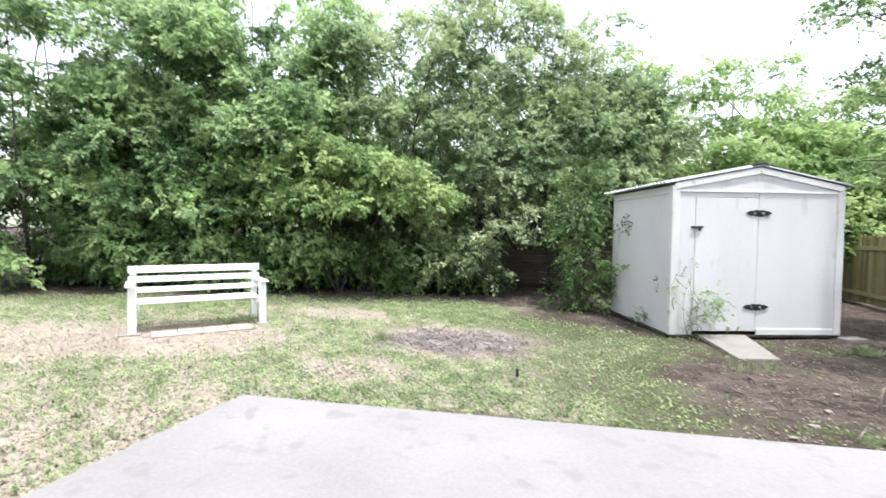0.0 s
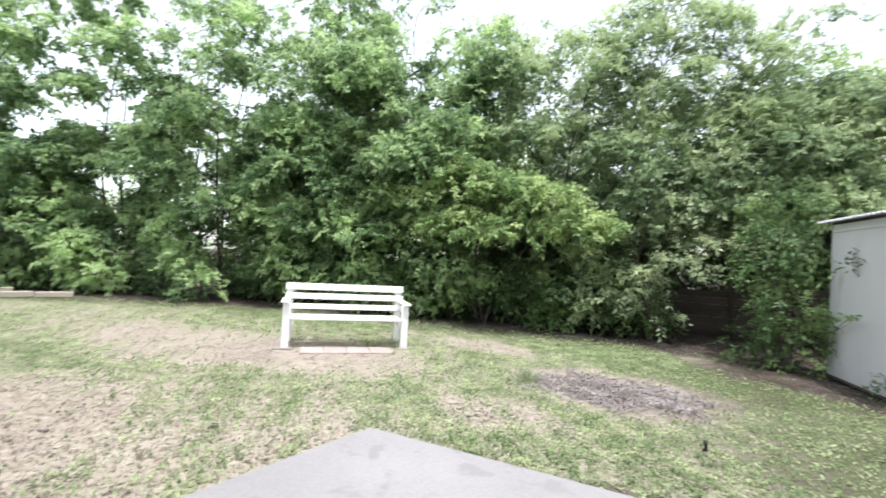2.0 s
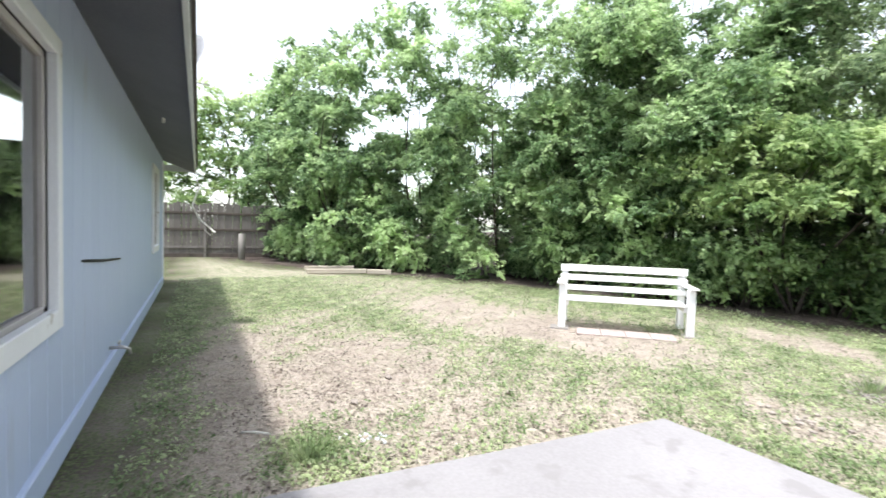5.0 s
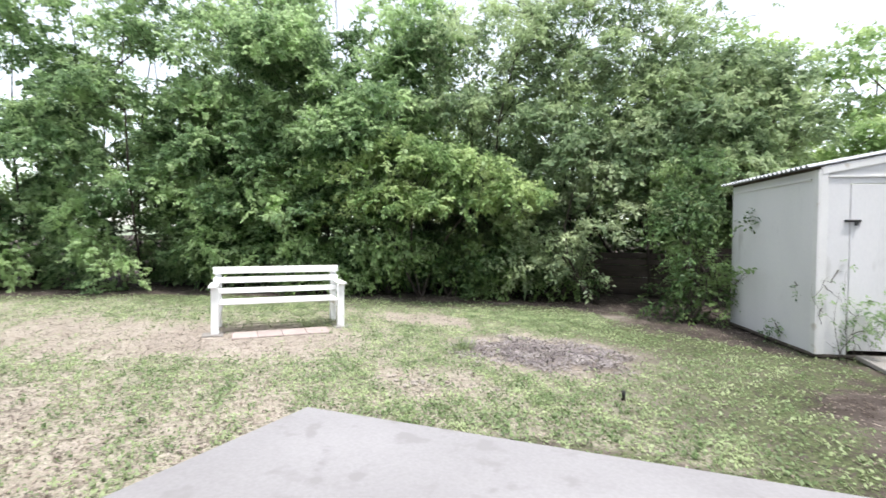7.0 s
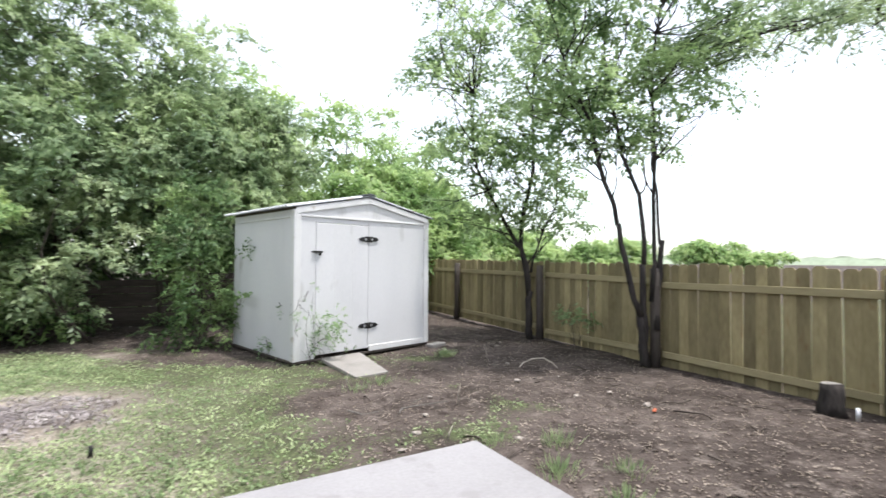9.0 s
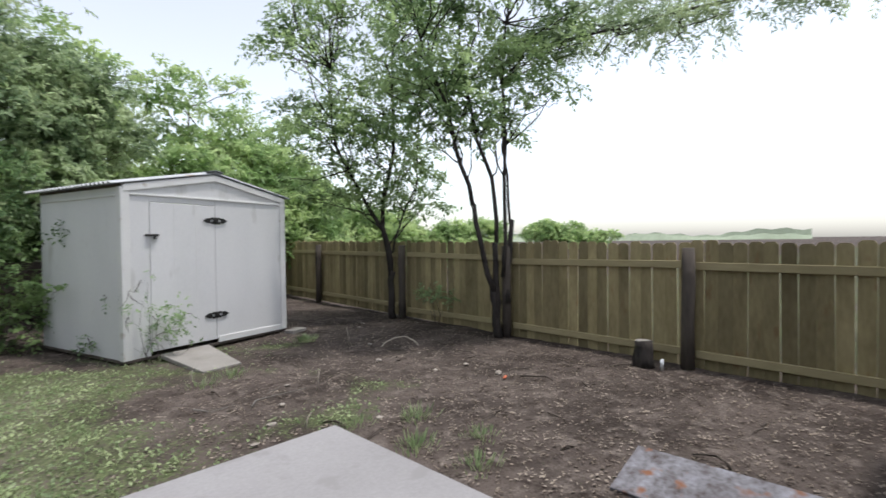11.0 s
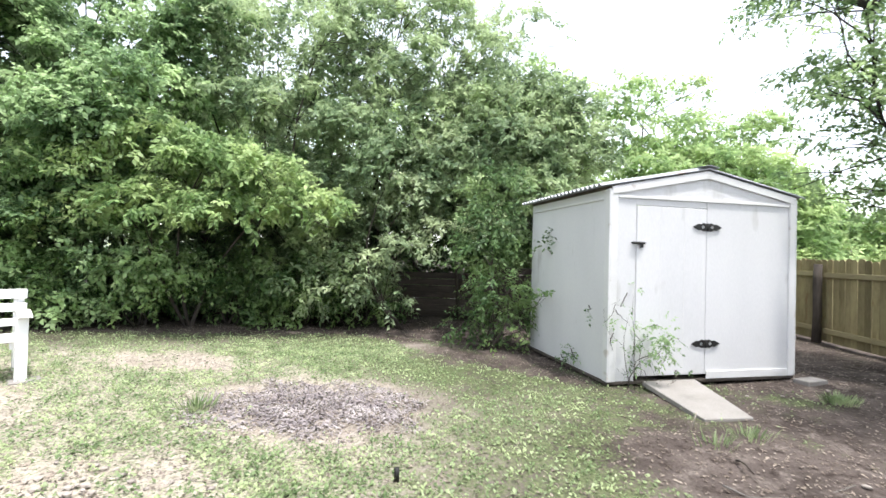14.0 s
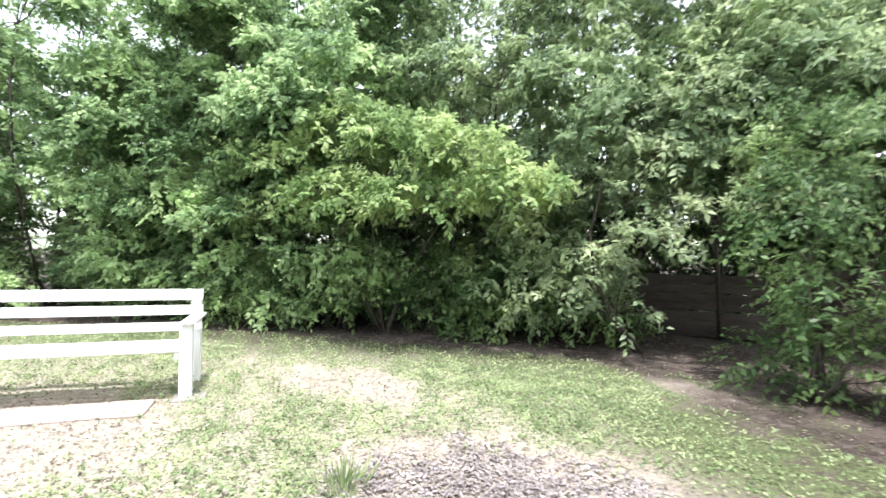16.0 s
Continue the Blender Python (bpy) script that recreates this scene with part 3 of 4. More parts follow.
pts = [(0.0, DZ1 + 0.10), (SW, DZ1 + 0.10), (SW, SH), (SW / 2, SR), (0.0, SH)]
f = [bm.verts.new((x, 0.0, z)) for x, z in pts]
b = [bm.verts.new((x, 0.03, z)) for x, z in pts]
bm.faces.new(f)
bm.faces.new(b[::-1])
for i in range(5):
    bm.faces.new((f[i], b[i], b[(i + 1) % 5], f[(i + 1) % 5]))
part("gable", bm, SHED_WHITE, shed)
part("head_trim", B(0.09, SW - 0.09, -0.018, 0.0, DZ1 + 0.075, DZ1 + 0.10, bevel=0.003), SHED_TRIM, shed)
for x in (0.0, SW - 0.085):
    part("corner_board", B(x, x + 0.085, -0.02, 0.0, 0.0, SH - 0.02, bevel=0.004), SHED_TRIM, shed)
for x in (-0.018, SW):
    part("corner_board", B(x, x + 0.018, -0.02, 0.07, 0.0, SH - 0.03, bevel=0.003), SHED_TRIM, shed)
part("side_rail", B(-0.016, 0.0, 0.12, SD - 0.05, SH - 0.14, SH - 0.115, bevel=0.003), SHED_TRIM, shed)
part("bottom_trim", B(DX1 + 0.02, SW - 0.085, -0.016, 0.0, 0.0, 0.085, bevel=0.003), SHED_TRIM, shed)
part("sill", B(-0.01, SW + 0.01, -0.008, SD, -0.035, -0.002, bevel=0.004), POST_OLD, shed, "dirty timber floor edge")
for y in (0.10, 1.0, 1.85):
    part("skid", B(0.1, SW - 0.1, y, y + 0.09, -0.09, -0.036, bevel=0.004), POST_OLD, shed, "dark timber skid")
ang = math.atan2(SR - SH, SW / 2)
rake = math.hypot(SR - SH, SW / 2) + 0.13
for sgn in (-1, 1):
    bm = B(0, rake - 0.13, -0.025, -0.002, -0.10, -0.02, bevel=0.003)
    bmesh.ops.transform(bm, verts=bm.verts, matrix=Matrix.Translation((SW / 2, 0, SR + 0.01)) @ Matrix.Rotation(ang, 4, "Y"))
    if sgn < 0:
        bmesh.ops.transform(bm, verts=bm.verts, matrix=Matrix.Translation((SW, 0, 0)) @ Matrix.Diagonal((-1, 1, 1, 1)))
    part("barge_board", bm, SHED_TRIM, shed)
    bm = bmesh.new()
    n = 150
    rows = []
    for i in range(n + 1):
        y = -0.035 + (SD + 0.16) * i / n
        h = 0.017 * math.sin(2 * math.pi * y / 0.098)
        rows.append([[bm.verts.new(Matrix.Rotation(ang, 3, "Y") @ Vector((u, 0, h + w)) * 1.0 + Vector((SW / 2, y, SR + 0.035))) for w in (0.0, -0.008)] for u in (-0.02, rake)])
    for a, b in zip(rows, rows[1:]):
        for q in ((a[0][0], b[0][0], b[1][0], a[1][0]), (a[0][1], a[1][1], b[1][1], b[0][1]), (a[1][0], b[1][0], b[1][1], a[1][1])):
            bm.faces.new(q)
    for a in (rows[0], rows[-1]):
        bm.faces.new((a[0][0], a[1][0], a[1][1], a[0][1]))
    if sgn < 0:
        bmesh.ops.transform(bm, verts=bm.verts, matrix=Matrix.Translation((SW, 0, 0)) @ Matrix.Diagonal((-1, 1, 1, 1)))
    part("roof_sheet", bm, ROOF_METAL, shed, "weathered corrugated metal sheet")
    # dark eave batten
    bm = B(rake - 0.16, rake - 0.12, -0.02, SD, -0.07, -0.015, bevel=0.003)
    bmesh.ops.transform(bm, verts=bm.verts, matrix=Matrix.Translation((SW / 2, 0, SR + 0.02)) @ Matrix.Rotation(ang, 4, "Y"))
    if sgn < 0:
        bmesh.ops.transform(bm, verts=bm.verts, matrix=Matrix.Translation((SW, 0, 0)) @ Matrix.Diagonal((-1, 1, 1, 1)))
    part("eave_batten", bm, POST_OLD, shed)
    bm = B(-0.005, 0.12, -0.045, SD + 0.1, 0.02, 0.026)
    bmesh.ops.transform(bm, verts=bm.verts, matrix=Matrix.Translation((SW / 2, 0, SR + 0.035)) @ Matrix.Rotation(ang, 4, "Y"))
    if sgn < 0:
        bmesh.ops.transform(bm, verts=bm.verts, matrix=Matrix.Translation((SW, 0, 0)) @ Matrix.Diagonal((-1, 1, 1, 1)))
    part("ridge_cap", bm, ROOF_METAL, shed)


def hinge(z):
    """An ornate black strap hinge: two pierced, pointed leaves about a knuckle."""
    bm = bmesh.new()
    for s in (-1, 1):
        out = [(0.0, 0.035), (0.05, 0.048), (0.085, 0.03), (0.12, 0.036), (0.155, 0.018), (0.19, 0.0)]
        loop = out + [(x, -z) for x, z in out[-2::-1]]
        inner = [(0.035, 0.0), (0.06, 0.022), (0.082, 0.0), (0.06, -0.022)]
        top = [bm.verts.new((s * x, -0.014, zz)) for x, zz in loop]
        low = [bm.verts.new((s * x, -0.006, zz)) for x, zz in loop]
        n = len(loop)
        hole = [bm.verts.new((s * x, -0.014, zz)) for x, zz in inner]
        edges = [bm.edges.new((top[i], top[(i + 1) % n])) for i in range(n)] + [bm.edges.new((hole[i], hole[(i + 1) % 4])) for i in range(4)]
        bmesh.ops.triangle_fill(bm, edges=edges, use_beauty=True)
        for i in range(n):
            bm.faces.new((top[i], low[i], low[(i + 1) % n], top[(i + 1) % n]))
    tube(bm, [(0, -0.014, -0.045), (0, -0.014, 0.045)], [0.011, 0.011], 8)
    ob = part("hinge", bm, IRON, shed, "ornate black iron strap hinge")
    ob.location = (DX1 + 0.003, -0.002, z)
    return ob


hinge(1.70)
hinge(0.39)
latch = part("latch", B(DX0 - 0.06, DX0 + 0.10, -0.022, -0.004, 1.485, 1.51, bevel=0.003), IRON, shed, "black sliding latch")
part("bolt", tube(bmesh.new(), [(DX0 - 0.08, -0.03, 1.497), (DX0 + 0.07, -0.03, 1.497)], [0.008, 0.008], 8), IRON, latch)
part("keeper", B(DX0 + 0.03, DX0 + 0.06, -0.04, -0.02, 1.445, 1.49, bevel=0.003), IRON, latch)

bm = bmesh.new()
rv = [((2.17, 7.47, 0.075), (2.80, 7.68, 0.075), (2.84, 6.58, 0.016), (2.375, 6.46, 0.016))]
v = [bm.verts.new(p) for p in rv[0]]
f = bm.faces.new(v)
up = bmesh.ops.extrude_face_region(bm, geom=[f])
bmesh.ops.translate(bm, vec=(0, 0, -0.05), verts=[q for q in up["geom"] if isinstance(q, bmesh.types.BMVert)])
bmesh.ops.bevel(bm, geom=bm.edges[:], offset=0.006, segments=1, affect="EDGES")
single("shed_ramp", bm, CONCRETE_OLD, "grey concrete ramp slab before the shed door", "ramp")
single("concrete_block", B(-0.16, 0.16, -0.09, 0.09, -0.03, 0.055, bevel=0.008), CONCRETE_OLD, "small concrete block beside the shed corner", "block", m=pose(4.22, 8.02, 0, 0, 0, 25))

# ---- bench ----
bench = thing("garden_bench", "white painted slatted wooden garden bench on concrete pads", "bench", m=pose(-5.71, 5.65, 0, 0, 0, 47.6))
BL = 1.79
for x in (0.02, BL - 0.11):
    part("back_post", B(x, x + 0.09, -0.02, 0.07, 0.0, 0.80, bevel=0.006), WHITE, bench)
for z0, z1 in ((0.785, 0.885), (0.648, 0.735), (0.495, 0.575)):
    part("back_slat", B(0.0, BL, -0.062, -0.022, z0, z1, bevel=0.006), WHITE, bench)
for x in (0.0, BL - 0.10):
    part("front_leg", B(x, x + 0.10, -0.60, -0.52, 0.0, 0.635, bevel=0.006), WHITE, bench)
for x in (-0.03, BL - 0.085):
    part("armrest", B(x, x + 0.115, -0.65, -0.02, 0.636, 0.662, bevel=0.005), WHITE, bench)
for x in (0.105, BL - 0.14):
    part("side_rail", B(x, x + 0.035, -0.58, -0.02, 0.325, 0.395, bevel=0.005), WHITE, bench)
for i in range(4):
    part("seat_slat", B(0.102, BL - 0.102, -0.60 + i * 0.125, -0.49 + i * 0.125, 0.397, 0.425, bevel=0.005), WHITE, bench)
for x, y in ((0.02, -0.555), (BL - 0.02, -0.555)):
    single("foot_pad", B(-0.13, 0.13, -0.12, 0.12, -0.03, 0.012, bevel=0.008), CONCRETE_OLD, "small concrete pad under a bench leg", "paver", "bench pads",
           m=pose(-5.71, 5.65, 0, 0, 0, 47.6) @ pose(x, y, 0))
pv = mesh_of(B(-0.157, 0.157, -0.2, 0.2, -0.03, 0.022, bevel=0.008), "paver", PAVER)
for i in range(4):
    single("paver", pv, PAVER, "square pinkish paving stone set in the lawn", "paver", "pavers before the bench",
           m=pose(-5.71, 5.65, 0, 0, 0, 47.6) @ pose(0.42 + i * 0.317, -0.80, 0, 0.4 * (i % 2), 0.3, 0))

# ---- new pine fence ----
FX = 6.42
fence = thing("pine_fence", "new pale pine picket fence with old dark posts", "fence")
rng = np.random.default_rng(5)


def picket(h):
    """A dog-eared board."""
    bm = bmesh.new()
    o = [(0.0, 0.0), (0.136, 0.0), (0.136, h - 0.03), (0.108, h), (0.028, h), (0.0, h - 0.03)]
    a = [bm.verts.new((0, y, z)) for y, z in o]
    b = [bm.verts.new((0.016, y, z)) for y, z in o]
    bm.faces.new(a)
    bm.faces.new(b[::-1])
    for i in range(6):
        bm.faces.new((a[i], b[i], b[(i + 1) % 6], a[(i + 1) % 6]))
    return mesh_of(bm, "picket", PINE)


kinds = [picket(h) for h in (1.42, 1.43, 1.44, 1.455)]
y = -4.0
while y < 16.5:
    o = part("picket", kinds[rng.integers(0, 4)], PINE, fence)
    top = 1.40 + 0.008 * (y - 2)
    o.location = (FX + 0.045, y, top - 1.44)
    o.rotation_euler = (radians(rng.normal() * 0.35), 0, radians(rng.normal() * 0.8))
    y += 0.137 + rng.choice((0.001, 0.004, 0.010, 0.016))
POSTS = [-2.5, 0.1, 2.79, 5.39, 7.96, 11.23, 14.0]
for a, b in zip(POSTS, POSTS[1:]):
    for z in (1.14, 0.15):
        dz = 0.008 * (a - 2)
        o = part("rail", B(-0.035, 0.003, 0.05, b - a - 0.05, -0.04, 0.045, bevel=0.004), PINE_RAIL, fence)
        o.location = (FX + 0.04, a, z + dz)
        o.rotation_euler = (radians(rng.normal() * 0.5), 0, 0)
for i, p in enumerate(POSTS):
    bm = tube(bmesh.new(), [(0, 0, -0.1), (0.004, 0.006, 0.5), (-0.006, 0, 1.0), (0.0, 0.004, 1.345)], [0.075, 0.07, 0.072, 0.066], 9)
    o = part("post", bm, POST_OLD, fence, "old dark rough post")
    o.location = (FX - 0.075, p, 0.006 * (p - 4))
    o.rotation_euler = (0, radians(1.0 * math.sin(3 * i)), i)

# tree stump against the fence
bm = tube(bmesh.new(), [(0, 0, -0.03), (0.0, 0.01, 0.08), (0.015, 0, 0.20), (0.02, 0.01, 0.28)], [0.13, 0.11, 0.10, 0.095], 14)
stump = single("tree_stump", bm, BARK_DARK, "low dark tree stump with a pale cut top", "stump", m=pose(6.1, 3.18, 0))
part("cut_face", tube(bmesh.new(), [(0.02, 0.01, 0.279), (0.02, 0.01, 0.285)], [0.088, 0.083], 14), CONCRETE_OLD, stump, "pale weathered cut face")

# peeling board lying on the soil
single("weathered_board", B(-0.22, 0.22, -0.6, 0.6, -0.012, 0.012, bevel=0.004), MOTTLED, "mottled weathered board with peeling pale paint lying on soil", "board",
       m=pose(3.55, 1.5, 0.06, 0, -14, 4))

# ---- old grey fence at the far end of the yard ----
old = thing("grey_fence", "old weathered grey board fence with wide rails", "fence")
gb = [mesh_of(B(0, 0.02, 0, 0.145, 0, h, bevel=0.003), "fence_board", GREY_WOOD) for h in (1.93, 1.98, 2.02)]
y = -3.0
while y < 8.0:
    o = part("fence_board", gb[rng.integers(0, 3)], GREY_WOOD, old)
    o.location = (-21.30, y, 0.14)
    o.rotation_euler = (radians(rng.normal() * 0.6), 0, 0)
    y += 0.152
for z in (0.35, 1.05, 1.70):
    part("rail", B(-21.28, -21.24, -3, 8, z, z + 0.09, bevel=0.004), POST_OLD if z > 1 else GREY_WOOD, old)
part("kickboard", B(-21.28, -21.24, -3, 8, -0.02, 0.14, bevel=0.004), POST_OLD, old, "dark rotten kickboard")
for y in (-1.6, 0.8, 3.2, 5.6):
    part("post", B(-21.24, -21.15, y, y + 0.09, -0.05, 1.9, bevel=0.006), GREY_WOOD, old)
single("short_post", tube(bmesh.new(), [(0, 0, -0.05), (0.01, 0, 0.5), (0, 0.01, 0.98)], [0.13, 0.12, 0.12], 10), CONCRETE_OLD, "short pale grey post standing before the fence", "post",
       m=pose(-19.9, 2.1, 0, 0, 2, 0))

# ---- rotten boards behind the hedge ----
rot = thing("board_fence", "low dark fence of rotten horizontal boards behind the hedge", "fence")
segs = [(-7.5, 11.3), (-4.6, 12.2), (-2.0, 12.6), (0.6, 12.8), (3.2, 12.9), (6.0, 13.0)]
for (xa, ya), (xb, yb) in zip(segs, segs[1:]):
    d = math.hypot(xb - xa, yb - ya)
    a = math.degrees(math.atan2(yb - ya, xb - xa))
    for i in range(9):
        if i >= 7 and rng.uniform() < 0.5:
            continue
        o = part("board", B(0, d + 0.05, -0.012, 0.012, 0.0, 0.135, bevel=0.003), ROT_WOOD, rot)
        o.matrix_basis = pose(xa, ya + 0.02 * (i % 2), 0.02 + i * 0.139, rng.normal() * 2, rng.normal() * 0.6, a)
    o = part("post", tube(bmesh.new(), [(0, 0, -0.05), (0, 0.01, 1.45)], [0.06, 0.055], 8), POST_OLD, rot)
    o.location = (xa, ya + 0.08, 0)

# logs by the hedge
for i, (x, y, a, L) in enumerate(((-13.7, 4.2, 82, 1.7), (-14.8, 4.25, 86, 1.5), (-13.3, 5.35, 70, 0.7))):
    single("timber", B(-L / 2, L / 2, -0.07, 0.07, 0, 0.13, bevel=0.01), TIMBER, "weathered landscape timber lying in the grass", "timber", "timbers by the hedge", m=pose(x, y, 0.0, 0, 0, a))

# ---- house fittings ----
tap = thing("garden_tap", "small metal garden tap on the house wall", "tap", m=pose(-4.95, WY, 0.22))
part("pipe", tube(bmesh.new(), [(0, 0.0, 0.02), (0, 0.10, 0.02), (0, 0.15, 0.0), (0, 0.16, -0.05)], [0.016, 0.016, 0.016, 0.014], 8), STEEL, tap)
part("handle", tube(bmesh.new(), [(-0.045, 0.075, 0.065), (0.045, 0.075, 0.065)], [0.012, 0.012], 8), STEEL, tap)
part("stem", tube(bmesh.new(), [(0, 0.075, 0.02), (0, 0.075, 0.07)], [0.008, 0.008], 8), STEEL, tap)
single("wall_bar", tube(bmesh.new(), [(-5.56, WY + 0.004, 0.99), (-4.6, WY + 0.006, 1.04), (-3.83, WY + 0.004, 1.09)], [0.009, 0.011, 0.009], 6), IRON, "thin dark metal strip on the house wall", "trim")
dish = thing("satellite_dish", "grey satellite dish on the roof edge", "satellite dish", m=pose(-6.6, 0.27, 2.97))
bm = bmesh.new()
rings = []
for i in range(7):
    r = 0.3 * i / 6
    rings.append([bm.verts.new((r * math.cos(a), 0.5 * r * r, r * math.sin(a) * 1.1)) for a in [2 * math.pi * k / 24 for k in range(24)]] if i else [bm.verts.new((0, 0, 0))])
for k in range(24):
    bm.faces.new((rings[0][0], rings[1][k], rings[1][(k + 1) % 24]))
for a, b in zip(rings[1:], rings[2:]):
    for k in range(24):
        bm.faces.new((a[k], b[k], b[(k + 1) % 24], a[(k + 1) % 24])).smooth = True
bmesh.ops.solidify(bm, geom=bm.faces[:], thickness=0.008)
o = part("reflector", bm, DISH, dish)
o.matrix_basis = pose(0, 0.16, 0.42, -20, 0, 35)
part("mast", tube(bmesh.new(), [(0, -0.05, -0.42), (0, 0.0, 0.25), (0.0, 0.12, 0.42)], [0.02, 0.02, 0.02], 8), STEEL, dish)
part("arm", tube(bmesh.new(), [(0, 0.14, 0.12), (0, 0.45, 0.1)], [0.01, 0.01], 6), STEEL, dish)
bm = bmesh.new()
tube(bm, [(-12.3, 0.5, 2.55), (-12.3, 0.62, 2.2), (-12.28, 0.48, 1.75), (-12.25, 0.62, 1.45), (-12.2, 0.95, 1.15), (-12.2, 0.85, 1.08), (-12.2, 0.75, 1.2)], [0.02, 0.016, 0.016, 0.022, 0.022, 0.012, 0.008], 6)
single("hanging_cable", bm, CABLE, "pale loose cable hanging from the eave corner", "cable")

# ---- hedge of trees ----
rng = np.random.default_rng(11)


def hedge_lobes(rng, h, r, n, low=0.5, skew=0.0):
    """Shelf-like clumps: far out at breast height and above, drawing back towards the top."""
    out = []
    for i in range(n):
        z = max(low, 0.42) + (h - low - 0.5) * ((i + rng.uniform(0, 1)) / n) ** 0.92
        f = z / h
        k = np.interp(f, [0.0, 0.12, 0.35, 0.55, 0.8, 1.0], [0.75, 1.0, 1.25, 1.1, 0.95, 0.6]) * r
        front = rng.uniform() < 0.68
        a = rng.uniform(-2.75, -0.4) if front else rng.uniform(-math.pi, math.pi)
        q = rng.uniform(0.55, 1.0) * k
        s = rng.uniform(0.5, 1.1) * (0.8 if f > 0.75 else 1.0)
        back = 0.9 * max(0.0, f - 0.4)
        out.append(((q * math.cos(a), q * math.sin(a) + skew + back, z), (s, s, s * rng.uniform(0.45, 0.7))))
    if low < 0.6:  # close undergrowth behind
        for i in range(5):
            s = rng.uniform(0.4, 0.6)
            out.append(((-1.2 + 0.6 * i + rng.uniform(-0.2, 0.2), -0.75 * r + rng.uniform(-0.2, 0.5), rng.uniform(0.3, 0.95)), (s, s * 0.8, s * 0.75)))
        out += [((-0.8, 0.5, 0.55), (0.8, 0.5, 0.5)), ((0.7, 0.6, 0.7), (0.8, 0.5, 0.55)), ((0.0, 0.6, 1.4), (0.9, 0.5, 0.5)), ((-0.7, 0.7, 2.1), (0.8, 0.5, 0.5)), ((0.8, 0.6, 1.9), (0.8, 0.5, 0.5))]
        out += [((rng.uniform(-1.0, 1.0), rng.uniform(0.7, 1.3), 2.3 + 0.5 * i), (0.95, 0.5, 0.5)) for i in range(5)]
    return out


HEDGE = [  # x, y, height, reach, leaf
    (-22.6, 4.6, 9.4, 1.9, 0), (-19.6, 5.0, 9.0, 1.9, 0), (-16.9, 5.9, 8.8, 1.9, 0), (-14.6, 7.3, 9.0, 1.8, 0), (-12.3, 8.9, 9.2, 1.8, 0), (-9.9, 10.1, 9.0, 1.7, 0),
    (-8.0, 10.8, 8.6, 1.7, 0), (-6.1, 11.5, 7.6, 1.6, 0), (-4.6, 12.2, 8.0, 1.4, 1), (-3.0, 12.5, 8.2, 1.4, 1), (-1.4, 12.6, 8.4, 1.5, 1), (0.1, 12.9, 7.6, 1.4, 1), (1.5, 12.7, 5.6, 1.0, 1), (-10.9, 10.7, 7.8, 1.5, 0), (-8.9, 11.3, 7.8, 1.5, 0)]
LABELS = ("dense dark green hedge tree with leaves down to the ground", "grey-green ash tree with feathery leaves and thin stems")
for i, (x, y, h, r, kind) in enumerate(HEDGE):
    rr = np.random.default_rng(100 + i)
    lobes = hedge_lobes(rr, h, r, 31, 1.9 if x > -2.0 else 0.5, 0.0)
    stems = [(rr.uniform(-0.3, 0.3), rr.uniform(-0.2, 0.3), rr.uniform(-0.9, 0.9), rr.uniform(-0.5, 0.6), h * rr.uniform(0.7, 0.92)) for _ in range(4)]
    far = x < -13
    tree("hedge_tree" if kind == 0 else "ash_tree", LABELS[kind], x, y, 200 + i, lobes, stems, (LEAF, LEAF_BLUE)[kind], BARK,
         per_area=21 if far else 34, count=9 if far else 11, reach=0.28, length=0.16 if far else (0.105, 0.12)[kind], width=0.10 if far else (0.066, 0.054)[kind],
         gap=-0.34 if kind == 0 else -0.04, group="hedge trees", stem_r=0.035)

# bright box elder standing out before the hedge, and a pale-leaved young tree by the gap
lobes = [((-2.1, 0.0, 2.75), (0.85, 0.7, 0.42)), ((-1.2, -0.2, 2.55), (0.75, 0.7, 0.4)), ((-0.1, -0.2, 2.95), (0.7, 0.65, 0.42)), ((0.75, -0.1, 2.72), (0.8, 0.7, 0.4)), ((1.6, -0.1, 2.5), (0.75, 0.65, 0.4)),
         ((2.35, 0.1, 2.0), (0.65, 0.6, 0.38)), ((-0.2, -0.4, 1.95), (0.8, 0.6, 0.36)), ((1.1, -0.3, 1.85), (0.75, 0.6, 0.36)), ((-1.5, -0.2, 1.8), (0.75, 0.6, 0.36)), ((-2.6, 0.1, 1.75), (0.7, 0.6, 0.36))]
tree("box_elder_tree", "bright yellow-green box elder standing out before the hedge", -4.8, 9.75, 281, lobes, [(0.0, 0.5, -1.2, 0.3, 2.4), (0.1, 0.5, 0.4, 0.2, 2.7), (0.1, 0.5, 1.6, 0.3, 2.3)], LEAF_FRESH, BARK,
     per_area=46, count=11, reach=0.27, length=0.11, width=0.056, gap=-0.3, freq=2.2, stem_r=0.035)
lobes = [((-0.7, 0.0, 1.1), (0.5, 0.42, 0.26)), ((0.0, -0.1, 1.38), (0.5, 0.42, 0.24)), ((-0.25, -0.1, 0.7), (0.42, 0.4, 0.24)), ((0.7, 0.15, 1.72), (0.5, 0.42, 0.24)), ((-0.6, 0.3, 2.0), (0.6, 0.5, 0.3)), ((0.1, 0.5, 2.45), (0.6, 0.5, 0.3)),
         ((-0.3, 0.7, 3.1), (0.65, 0.5, 0.32)), ((0.8, 0.8, 3.3), (0.65, 0.5, 0.3)), ((-1.4, 0.1, 0.75), (0.5, 0.42, 0.26)), ((-1.3, 0.3, 1.7), (0.5, 0.45, 0.28))]
